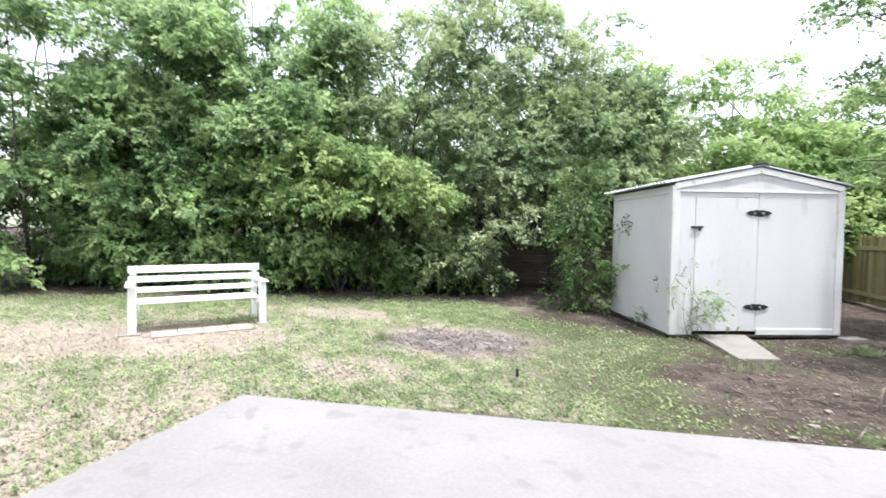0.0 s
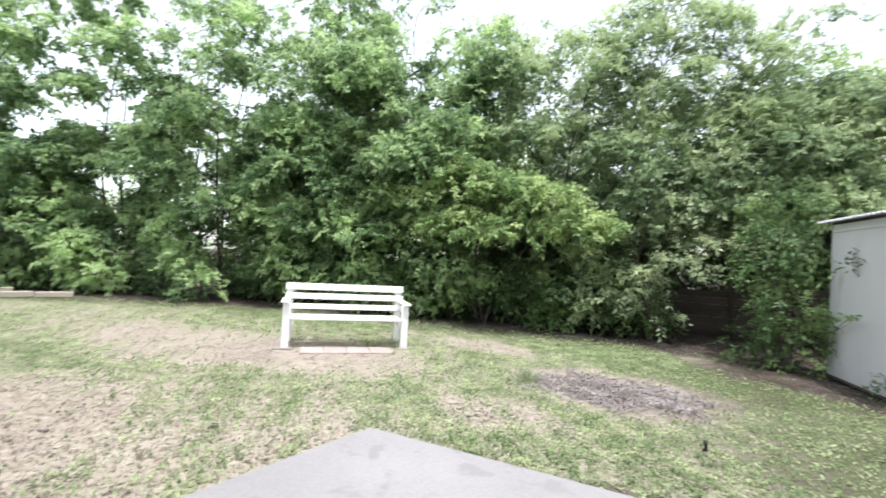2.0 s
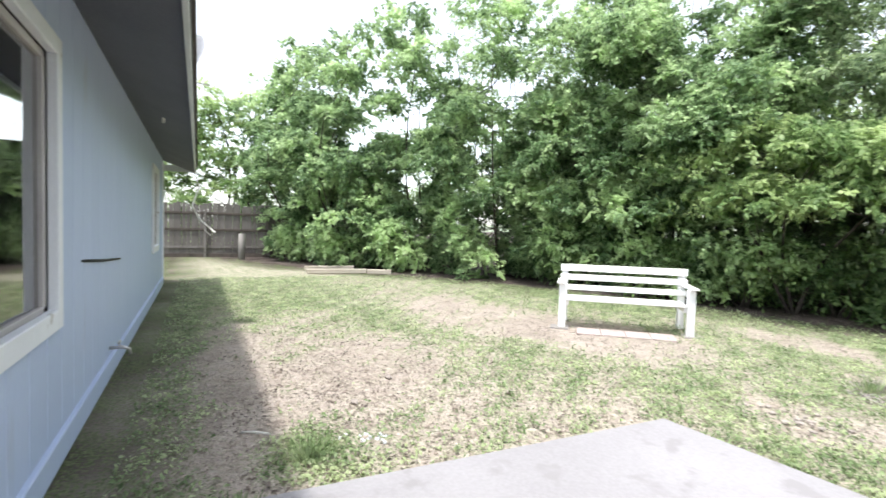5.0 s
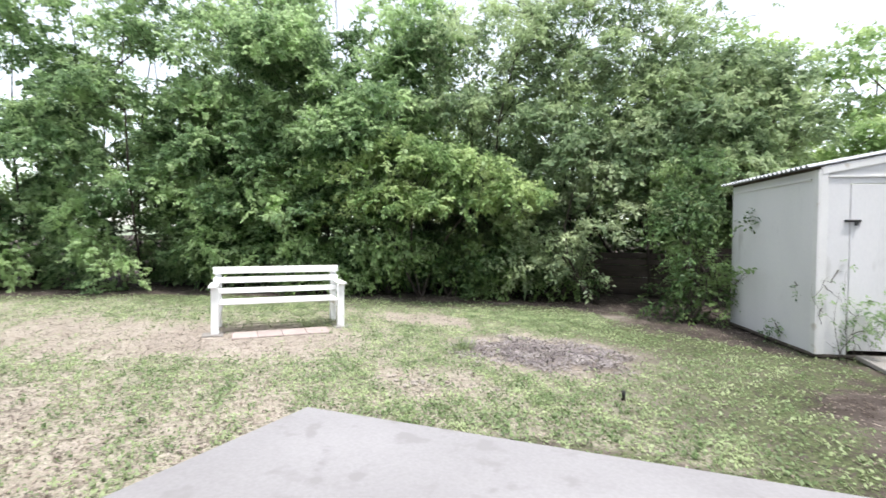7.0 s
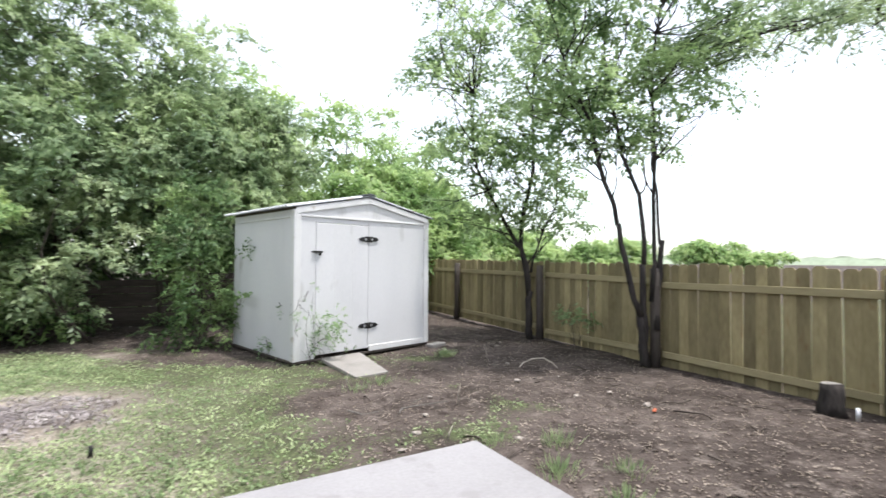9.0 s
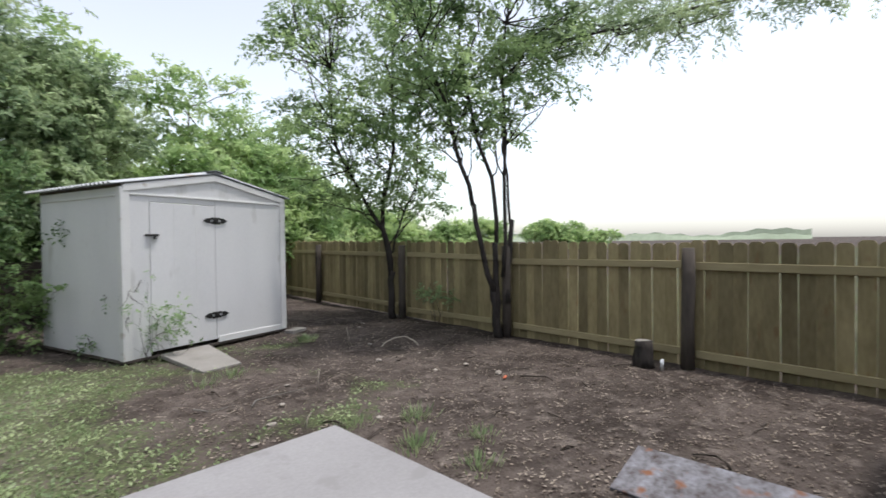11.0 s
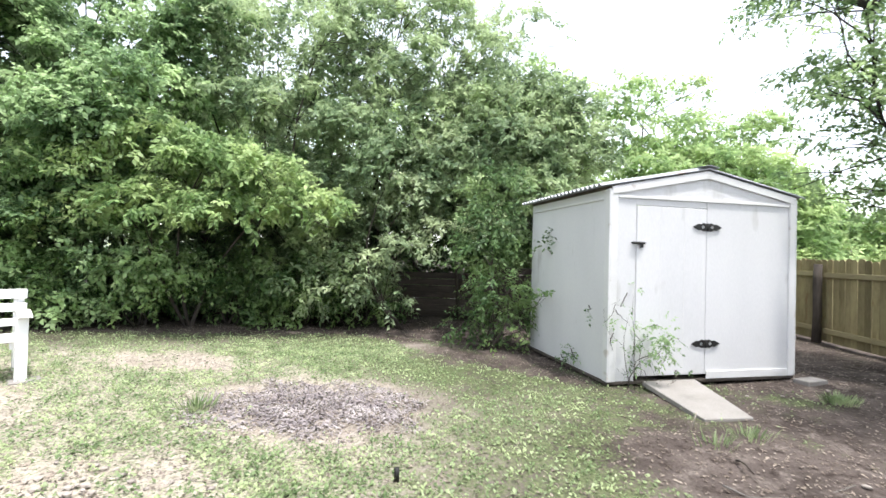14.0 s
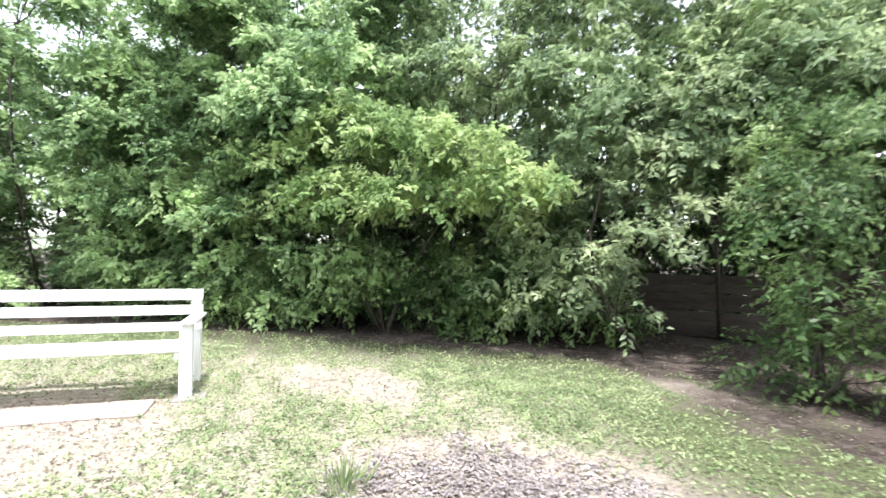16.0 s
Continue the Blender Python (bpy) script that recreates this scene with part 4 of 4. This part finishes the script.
tree("young_ash_tree", "young ash with pale grey-green leaves by the gap in the hedge", -0.95, 10.35, 282, lobes, [(0.0, 0.5, -0.3, 0.5, 2.9), (0.0, 0.5, 0.6, 0.6, 3.1), (-0.1, 0.5, -1.0, 0.3, 1.6)], LEAF_PALE, BARK,
     per_area=40, count=10, reach=0.25, length=0.105, width=0.052, gap=-0.2, freq=2.2, stem_r=0.026)

# ---- bushes at the hedge's foot and by the shed ----
def bush(name, label, x, y, seed, lobes, leaf, per_area=15, stem_r=0.02, **k):
    stems = [(0.08 * math.cos(a), 0.08 * math.sin(a), c[0], c[1], c[2]) for a, (c, r) in enumerate(lobes[:6])]
    t = tree(name, label, x, y, seed, lobes, stems, leaf, BARK, per_area=per_area, stem_r=stem_r, twigs=1, **k)
    t["category"] = "bush"
    return t


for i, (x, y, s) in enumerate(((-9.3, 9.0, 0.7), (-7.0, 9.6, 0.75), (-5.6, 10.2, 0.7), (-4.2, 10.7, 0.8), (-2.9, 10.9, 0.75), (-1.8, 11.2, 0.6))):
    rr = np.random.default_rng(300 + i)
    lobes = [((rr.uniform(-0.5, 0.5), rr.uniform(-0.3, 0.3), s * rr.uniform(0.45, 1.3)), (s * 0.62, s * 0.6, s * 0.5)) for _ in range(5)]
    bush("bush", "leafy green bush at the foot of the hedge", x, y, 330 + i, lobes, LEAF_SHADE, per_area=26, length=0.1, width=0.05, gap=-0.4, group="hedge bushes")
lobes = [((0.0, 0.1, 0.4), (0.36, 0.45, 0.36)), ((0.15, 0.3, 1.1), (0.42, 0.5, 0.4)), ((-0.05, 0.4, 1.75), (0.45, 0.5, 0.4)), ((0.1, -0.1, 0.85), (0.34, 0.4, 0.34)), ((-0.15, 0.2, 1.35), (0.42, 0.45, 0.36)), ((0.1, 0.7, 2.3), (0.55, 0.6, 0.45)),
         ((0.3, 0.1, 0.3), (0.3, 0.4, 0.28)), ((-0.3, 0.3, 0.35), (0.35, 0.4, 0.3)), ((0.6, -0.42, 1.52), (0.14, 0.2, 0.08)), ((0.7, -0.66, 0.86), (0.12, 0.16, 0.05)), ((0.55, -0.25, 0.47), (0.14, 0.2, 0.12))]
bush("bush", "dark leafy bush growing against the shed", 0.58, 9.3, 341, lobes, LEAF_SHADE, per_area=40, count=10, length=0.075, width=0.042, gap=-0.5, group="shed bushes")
lobes = [((0.0, 0.0, 0.3), (0.16, 0.12, 0.1)), ((0.05, -0.04, 0.56), (0.24, 0.16, 0.14)), ((-0.12, 0.0, 0.78), (0.18, 0.14, 0.12)), ((0.2, -0.03, 0.42), (0.18, 0.12, 0.1)), ((-0.08, 0.0, 1.02), (0.09, 0.09, 0.14)), ((0.42, 0.02, 0.2), (0.2, 0.06, 0.04)),
         ((-0.27, -0.02, 0.62), (0.13, 0.1, 0.08)), ((0.24, -0.03, 0.68), (0.13, 0.1, 0.09)), ((0.34, 0.03, 0.55), (0.1, 0.08, 0.06)), ((-0.47, 0.3, 0.79), (0.12, 0.1, 0.05))]
bush("sapling", "sparse young shrub growing at the shed corner", 2.10, 7.40, 342, lobes, LEAF, per_area=120, count=6, reach=0.1, length=0.042, width=0.022, gap=-0.15, stem_r=0.005)
lobes = [((0.02, 0.0, 0.24), (0.1, 0.13, 0.07)), ((-0.03, 0.12, 0.15), (0.08, 0.1, 0.06))]
bush("creeper", "thin creeper with small leaves at the shed side", 1.50, 8.02, 343, lobes, LEAF, per_area=110, count=6, reach=0.08, length=0.045, width=0.025, gap=-0.4, stem_r=0.005)

lobes = [((0.0, 0.0, 0.5), (0.28, 0.3, 0.12)), ((0.02, 0.15, 0.62), (0.2, 0.2, 0.1))]
bush("sapling", "low leafy shoot growing by the pine fence", 6.12, 6.75, 351, lobes, LEAF, per_area=60, count=7, reach=0.12, length=0.06, width=0.032, gap=-0.3, stem_r=0.008)
# bushes added to block light from behind and keep the hedge gap dark
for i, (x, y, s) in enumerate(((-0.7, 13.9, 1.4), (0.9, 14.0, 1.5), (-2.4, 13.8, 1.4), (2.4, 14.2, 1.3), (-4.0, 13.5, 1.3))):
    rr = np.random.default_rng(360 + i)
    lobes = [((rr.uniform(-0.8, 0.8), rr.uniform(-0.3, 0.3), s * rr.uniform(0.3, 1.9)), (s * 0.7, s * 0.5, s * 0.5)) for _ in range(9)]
    bush("bush", "added dark bush behind the rotten boards that blocks light from behind", x, y, 364 + i, lobes, LEAF_SHADE, per_area=24, count=10, length=0.1, width=0.055, gap=-0.5, group="bushes behind the boards")

# ---- trees along the pine fence ----
def slanted(rr, n, u0, u1, z0, z1, right, bare):
    """Lobes of a thin crown spread over a width (along right) and a height, thinner below."""
    out = []
    for i in range(n):
        z = z0 + (z1 - z0) * (i + rr.uniform(0, 1)) / n
        k = min(1.0, bare + (1 - bare) * (z - z0) / (z1 - z0) * 2.2)
        u = (u0 + u1) / 2 + (u1 - u0) / 2 * rr.uniform(-1, 1) * (0.55 + 0.45 * k)
        v = rr.uniform(-0.7, 0.7)
        s = rr.uniform(0.34, 0.68) * (0.7 + 0.3 * k)
        out.append(((u * right[0] - v * right[1], u * right[1] + v * right[0], z), (s, s, s * 0.6)))
    return out


RT = (0.87, -0.5)
fence_trees = [
    (6.2, 8.07, 51, [(0, 0, 0.0, 0.0, 0.9, -0.05, 1.6, 1.3), (0, 0, -0.5, 0.25, 2.28, 0.75, 1.1, 0.7), (-0.5, 0.25, -0.95, 0.5, 4.6, 2.28, 0.7, 0.15), (0.0, 0.0, 0.05, -0.03, 3.2, 0.8, 1.2, 0.7), (0.05, -0.03, 0.12, -0.06, 5.8, 3.2, 0.7, 0.15),
                     (0.04, -0.02, 0.45, -0.23, 2.5, 1.2, 0.5, 0.3), (0.45, -0.23, 0.6, -0.3, 4.2, 2.5, 0.3, 0.1)],
     slanted(np.random.default_rng(7), 84, -2.0, 1.0, 1.9, 6.9, RT, 0.6)),
    (6.2, 5.42, 52, [(0, 0, -0.08, 0.04, 0.75, -0.05, 1.5, 1.15), (-0.08, 0.04, -0.34, 0.17, 1.96, 0.7, 1.0, 0.8), (-0.34, 0.17, -0.7, 0.35, 3.36, 1.96, 0.8, 0.6), (-0.7, 0.35, -1.2, 0.6, 5.0, 3.36, 0.6, 0.15),
                     (0.02, 0.0, -0.04, 0.02, 1.4, -0.05, 1.4, 0.9), (-0.04, 0.02, -0.3, 0.15, 3.0, 1.4, 0.8, 0.6), (-0.3, 0.15, -0.45, 0.25, 5.8, 3.0, 0.6, 0.15), (0.06, -0.05, 0.1, -0.05, 3.36, 0.9, 0.75, 0.5), (0.1, -0.05, 0.35, -0.15, 5.6, 3.36, 0.5, 0.15),
                     (0.1, -0.1, 0.17, -0.09, 1.75, 0.5, 1.0, 0.8), (0.17, -0.09, 0.08, -0.04, 3.4, 1.7, 0.5, 0.3)],
     [q for q in slanted(np.random.default_rng(8), 84, -1.8, 1.45, 2.8, 7.0, RT, 0.35) if q[0][0] < 0.6 or q[0][2] > 3.5])]
for x, y, sd, stems, lobes in fence_trees:
    tree("fence_tree", "slender many-stemmed dark tree growing along the fence", x, y, sd, lobes, stems, LEAF_DARK, BARK_DARK, per_area=32, count=8, reach=0.24, length=0.085, width=0.044,
         gap=-0.12, freq=3.4, group="fence trees", stem_r=0.045, twigs=2)
# feathery limb reaching in from a tree beyond the fence
tree("mesquite_tree", "feathery open tree beyond the fence with reaching limbs", 9.5, -0.5, 61,
     [((-1.4, 4.0, 4.5), (0.5, 0.8, 0.2)), ((-1.75, 4.9, 4.55), (0.5, 0.8, 0.2)), ((-2.3, 5.9, 4.5), (0.5, 0.7, 0.2)), ((-1.0, 3.0, 4.7), (0.6, 0.9, 0.25)), ((-0.5, 2.0, 4.9), (0.9, 1.0, 0.4)), ((0.3, 0.2, 5.2), (1.3, 1.3, 0.7)),
      ((1.5, -0.6, 5.4), (1.3, 1.3, 0.8)), ((-1.0, 4.4, 5.0), (0.6, 1.0, 0.25)), ((-1.6, 5.4, 4.95), (0.5, 0.8, 0.2))],
     [(0, 0, 0.1, 0.2, 3.5, -0.05, 1.3, 1.0), (0.1, 0.2, -0.6, 2.4, 4.85, 3.45, 0.6, 0.42), (-0.6, 2.4, -1.7, 4.8, 4.7, 4.85, 0.42, 0.15), (0.1, 0.2, 1.2, -0.4, 5.2, 3.45, 0.7, 0.3), (0.1, 0.2, 0.2, 0.7, 5.3, 3.45, 0.6, 0.3)], LEAF_BLUE, BARK_DARK, per_area=60, count=12, reach=0.34, length=0.10, width=0.026, gap=-0.35, stem_r=0.085, twigs=5)

# ---- bright trees beyond the yard ----
BACK = [(3.2, 16.5, 7.0, 2.0), (5.6, 17.5, 7.2, 2.0), (8.2, 18.5, 6.0, 2.0), (1.2, 18.0, 7.6, 2.0), (4.4, 15.0, 4.2, 1.5), (7.0, 15.6, 4.6, 1.6), (10.5, 20.0, 3.8, 2.2), (13.5, 19.0, 3.0, 2.2), (6.8, 14.6, 3.4, 1.3), (16.5, 17.0, 2.5, 2.0), (-3.0, 18.5, 7.0, 2.2), (-8.5, 17.0, 6.5, 2.2), (-14.5, 14.0, 6.5, 2.2), (-11.2, 13.4, 6.8, 2.0), (-17.8, 11.0, 6.8, 2.0), (-6.0, 15.4, 6.4, 2.0), (-24.0, 1.2, 7.4, 1.9), (-24.5, -1.2, 6.2, 1.8), (-24.0, 3.0, 8.2, 1.9)]
for i, (x, y, h, r) in enumerate(BACK):
    rr = np.random.default_rng(400 + i)
    lobes = hedge_lobes(rr, h, r, 20, 0.8)
    stems = [(rr.uniform(-0.2, 0.2), rr.uniform(-0.2, 0.2), rr.uniform(-0.7, 0.7), rr.uniform(-0.5, 0.5), h * 0.8) for _ in range(2)]
    tree("back_tree", "bright green broadleaf tree beyond the yard", x, y, 430 + i, lobes, stems, LEAF_BRIGHT, BARK, per_area=19, count=9, reach=0.34, length=0.15, width=0.085, gap=-0.4, group="trees beyond the yard")
for i, (x, y, h, r) in enumerate(((66, 46, 4.3, 4), (68, 40.5, 2.7, 3.5))):
    rr = np.random.default_rng(500 + i)
    lobes = [((rr.uniform(-r, r), rr.uniform(-r, r), h * rr.uniform(0.25, 0.75)), (r * 0.5, r * 0.5, h * 0.3)) for _ in range(8)]
    tree("far_tree", "low far tree on the open land", x, y, 520 + i, lobes, [(0, 0, 0, 0, h * 0.6)], LEAF_BRIGHT, BARK, per_area=3, count=8, reach=0.7, length=0.5, width=0.3, gap=-0.5, group="far trees", stem_r=0.15)
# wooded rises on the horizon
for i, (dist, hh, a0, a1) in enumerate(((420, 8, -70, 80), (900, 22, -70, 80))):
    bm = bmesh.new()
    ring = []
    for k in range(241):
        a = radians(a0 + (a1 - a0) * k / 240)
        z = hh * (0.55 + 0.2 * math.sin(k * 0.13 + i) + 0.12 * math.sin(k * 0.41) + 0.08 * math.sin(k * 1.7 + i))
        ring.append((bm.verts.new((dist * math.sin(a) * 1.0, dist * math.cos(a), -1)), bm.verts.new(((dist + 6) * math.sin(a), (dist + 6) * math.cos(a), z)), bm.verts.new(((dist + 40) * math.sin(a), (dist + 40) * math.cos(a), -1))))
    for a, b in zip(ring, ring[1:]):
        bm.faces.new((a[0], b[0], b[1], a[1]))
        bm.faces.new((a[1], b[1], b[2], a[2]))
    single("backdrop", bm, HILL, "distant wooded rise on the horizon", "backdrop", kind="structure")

# ---- lawn, litter, chips ----
def scatter(seed, n, x0, x1, y0, y1, keep):
    rr = np.random.default_rng(seed)
    x, y = rr.uniform(x0, x1, n), rr.uniform(y0, y1, n)
    ok = keep(x, y, rr)
    x, y = x[ok], y[ok]
    on = (y > 0.2) & ~((x > -2.3) & (x < 2.75) & (y < 3.6 + 0.07 * (x + 2.2)))
    return rr, x[on], y[on]


def flat_leaves(rr, x, y, z, length, width, tilt):
    n = len(x)
    a = rr.uniform(0, 2 * np.pi, n)
    up = rr.normal(size=n) * tilt
    ax = np.stack([np.cos(a), np.sin(a), up], -1)
    ax = unit(ax)
    wd = unit(np.stack([-np.sin(a), np.cos(a), rr.normal(size=n) * tilt], -1))
    s = rr.uniform(0.6, 1.3, (n, 1))
    c = np.stack([x, y, rise(x, y) + z], -1)
    lift = np.array((0, 0, 1.0)) * width * 0.25
    return np.stack([c - ax * length * s / 2, c + wd * width * s / 2 + lift, c + ax * length * s / 2, c - wd * width * s / 2 + lift], 1)


near = lambda x, y: np.clip(9.0 / (2.0 + np.hypot(x, y)) ** 1.2, 0.12, 1.0)
rr, x, y = scatter(1, 1000000, -13, 6.3, 0.1, 11.0, lambda x, y, r: r.uniform(0, 1, len(x)) < np.clip(cover(x, y) - 0.22, 0, 1) * near(x, y) * 1.3 * (1 - 0.72 * damp_shade(x, y)))
lawn = quads("lawn", flat_leaves(rr, x, y, np.abs(rr.normal(size=len(x))) * 0.022 + 0.006, 0.032, 0.019, 0.6), GRASS)
tagged(new("lawn", lawn), "short weedy lawn of small leaves", "grass", kind="stuff")
rr, x, y = scatter(2, 230000, -13, 6.3, 0.1, 12.0, lambda x, y, r: r.uniform(0, 1, len(x)) < np.clip(0.75 - cover(x, y), 0.12, 1) * near(x, y) * 1.3 * (1 - 0.5 * damp_shade(x, y)))
litter = quads("leaf_litter", flat_leaves(rr, x, y, np.abs(rr.normal(size=len(x))) * 0.006 + 0.004, 0.030, 0.015, 0.2), LITTER)
tagged(new("leaf_litter", litter), "dry brown leaf litter on bare soil", "leaf litter", kind="stuff")
rr, x, y = scatter(3, 46000, -2.5, 0.4, 5.2, 7.6, lambda x, y, r: r.uniform(0, 1, len(x)) < np.clip(1.0 - ((x + 1.05) / 1.1) ** 2 - ((y - 6.3) / 0.82) ** 2 + 0.6 * wave(np.stack([x, y, x], -1), 3.0, 1.0), 0, 0.8))
chips = quads("wood_chips", flat_leaves(rr, x, y, np.abs(rr.normal(size=len(x))) * 0.010 + 0.004, 0.034, 0.015, 0.3), CHIP)
tagged(new("wood_chips", chips), "patch of grey-brown wood chips in the lawn", "wood chips", kind="stuff")
# grass tufts
for i, (tx, ty, h, n) in enumerate(((-1.95, 6.05, 0.16, 110), (-2.7, 1.2, 0.12, 200), (4.0, 7.25, 0.12, 220), (-2.2, 0.75, 0.1, 120), (2.55, 6.1, 0.12, 60), (3.2, 3.7, 0.12, 80), (2.2, 5.9, 0.12, 40), (2.85, 3.3, 0.1, 90), (2.95, 2.8, 0.09, 70), (2.75, 3.95, 0.08, 60), (3.3, 3.1, 0.08, 60))):
    rr = np.random.default_rng(600 + i)
    a, q = rr.uniform(0, 2 * np.pi, n), rr.uniform(0, 0.16, n)
    b = np.stack([q * np.cos(a), q * np.sin(a), 0 * a], -1)
    d = unit(np.stack([np.cos(a) * 0.5, np.sin(a) * 0.5, rr.uniform(0.6, 1.4, n)], -1)) * h * rr.uniform(0.5, 1.2, (n, 1))
    w = np.stack([-np.sin(a), np.cos(a), 0 * a], -1) * 0.005
    tuft = quads("grass_tuft", np.stack([b - w, b + w, b + d * 0.6 + w * 0.7, b + d + np.array((0, 0, -0.2)) * h * 0.4], 1), GRASS)
    single("grass_tuft", tuft, GRASS, "tuft of longer green grass", "grass", "grass tufts", "stuff", m=pose(tx, ty, 0))
# sticks, stones and bits on the soil
rr = np.random.default_rng(77)
for i in range(60):
    x, y = rr.uniform(2.0, 6.0), rr.uniform(1.2, 8.0)
    if i > 54:
        x, y = rr.uniform(-6.5, -2.6), rr.uniform(0.3, 3.5)
    if x < 2.9 and y < 4.0 and x > -2.4:
        continue
    if 1.9 < x < 3.1 and 6.2 < y < 7.8:
        continue
    if rr.uniform() < 0.45 and i <= 54:
        L, a = rr.uniform(0.12, 0.5), rr.uniform(0, 6.28)
        p = limb_path(rr, (0, 0, 0.012), (L * math.cos(a), L * math.sin(a), 0.018), 0.12, 5)
        single("stick", tube(bmesh.new(), p, [0.008, 0.008, 0.007, 0.006, 0.004], 5), ROT_WOOD, "thin dry stick on the soil", "stick", "sticks", m=pose(x, y, 0))
    else:
        bm = bmesh.new()
        bmesh.ops.create_icosphere(bm, subdivisions=1, radius=rr.uniform(0.015, 0.04))
        for v in bm.verts:
            v.co = Vector((v.co.x * 1.3, v.co.y, v.co.z * 0.6)) * rr.uniform(0.8, 1.2)
        single("stone", bm, STONE, "small pale stone on the soil", "stone", "stones", m=pose(x, y, 0.008, 0, 0, rr.uniform(0, 360)))
for i in range(34):
    x, y = -1.75 + rr.normal() * 0.28, 4.72 + rr.normal() * 0.2
    bm = bmesh.new()
    bmesh.ops.create_icosphere(bm, subdivisions=1, radius=rr.uniform(0.010, 0.03))
    for v in bm.verts:
        v.co = Vector((v.co.x * 1.3, v.co.y, v.co.z * 0.6)) * rr.uniform(0.8, 1.2)
    single("stone", bm, STONE, "small pale stone on the soil", "stone", "stones", m=pose(x, y, 0.008, 0, 0, rr.uniform(0, 360)))
for i, (x, y, a, b) in enumerate(((1.9, 5.15, 2.75, 5.3), (2.3, 4.9, 2.9, 5.0))):
    p = limb_path(rr, (0, 0, 0.015), (a - x, b - y, 0.03), 0.08, 6)
    single("stick", tube(bmesh.new(), p, [0.007, 0.007, 0.006, 0.005, 0.004, 0.003], 6), GREY_WOOD, "long dry branch lying on the soil", "stick", "sticks", m=pose(x, y, 0))
for x, y, h, lean in ((3.0, 5.0, 0.2, 0.03), (4.35, 6.6, 0.26, -0.05), (2.2, 6.25, 0.14, 0.02), (2.45, 4.15, 0.12, 0.04)):
    p = [(0, 0, -0.01), (lean * 0.3, 0.01, h * 0.5), (lean, 0, h)]
    single("dry_stalk", tube(bmesh.new(), p, [0.006, 0.005, 0.003], 6), TIMBER, "thin pale dry stalk standing in the soil", "stalk", "dry stalks", m=pose(x, y, 0))
p = [(0, 0, 0.01), (0.12, 0.1, 0.03), (0.3, 0.12, 0.07), (0.42, 0.02, 0.09), (0.44, -0.16, 0.05), (0.4, -0.3, 0.01)]
single("stick", tube(bmesh.new(), p, [0.008, 0.008, 0.009, 0.009, 0.008, 0.006], 6), TIMBER, "bent pale twig lying on the soil", "stick", "sticks", m=pose(4.55, 6.1, 0))
single("orange_scrap", B(-0.05, 0.05, -0.014, 0.014, 0.0, 0.012, bevel=0.004), ORANGE, "small orange plastic scrap on the soil", "scrap", m=pose(4.62, 3.98, 0.0, 0, 0, 30))
bm = bmesh.new()
for i in range(26):
    q = rr.uniform(0.004, 0.013)
    u, v = rr.normal() * 0.07, rr.normal() * 0.05
    box(bm, u - q, u + q, v - q * 0.7, v + q * 0.7, 0.0, rr.uniform(0.008, 0.018), m=pose(0, 0, 0, rr.normal() * 4, rr.normal() * 4, rr.uniform(0, 90)))
single("plaster_crumbs", bm, WINDOW_WHITE, "scatter of white plaster crumbs on the dry lawn", "crumbs", m=pose(-2.78, 1.62, 0.0))
single("stick", tube(bmesh.new(), [(0, 0, 0.012), (0.1, 0.01, 0.016), (0.2, 0.0, 0.012)], [0.009, 0.01, 0.008], 6), CABLE, "short pale stick on the soil", "stick", "sticks", m=pose(-3.2, 0.85, 0, 0, 0, 60))
bm = tube(bmesh.new(), [(0, 0, 0), (0.003, 0, 0.04), (0.0, 0.003, 0.08)], [0.018, 0.016, 0.017], 8)
single("metal_stub", bm, IRON, "short black pipe stub standing in the lawn", "pipe", m=pose(-0.037, 5.0, 0))
bm = tube(bmesh.new(), [(0, 0, 0), (0.0, 0, 0.12)], [0.016, 0.016], 8)
single("white_pipe", bm, WINDOW_WHITE, "short white pipe stub by the fence", "pipe", m=pose(6.05, 2.95, 0))
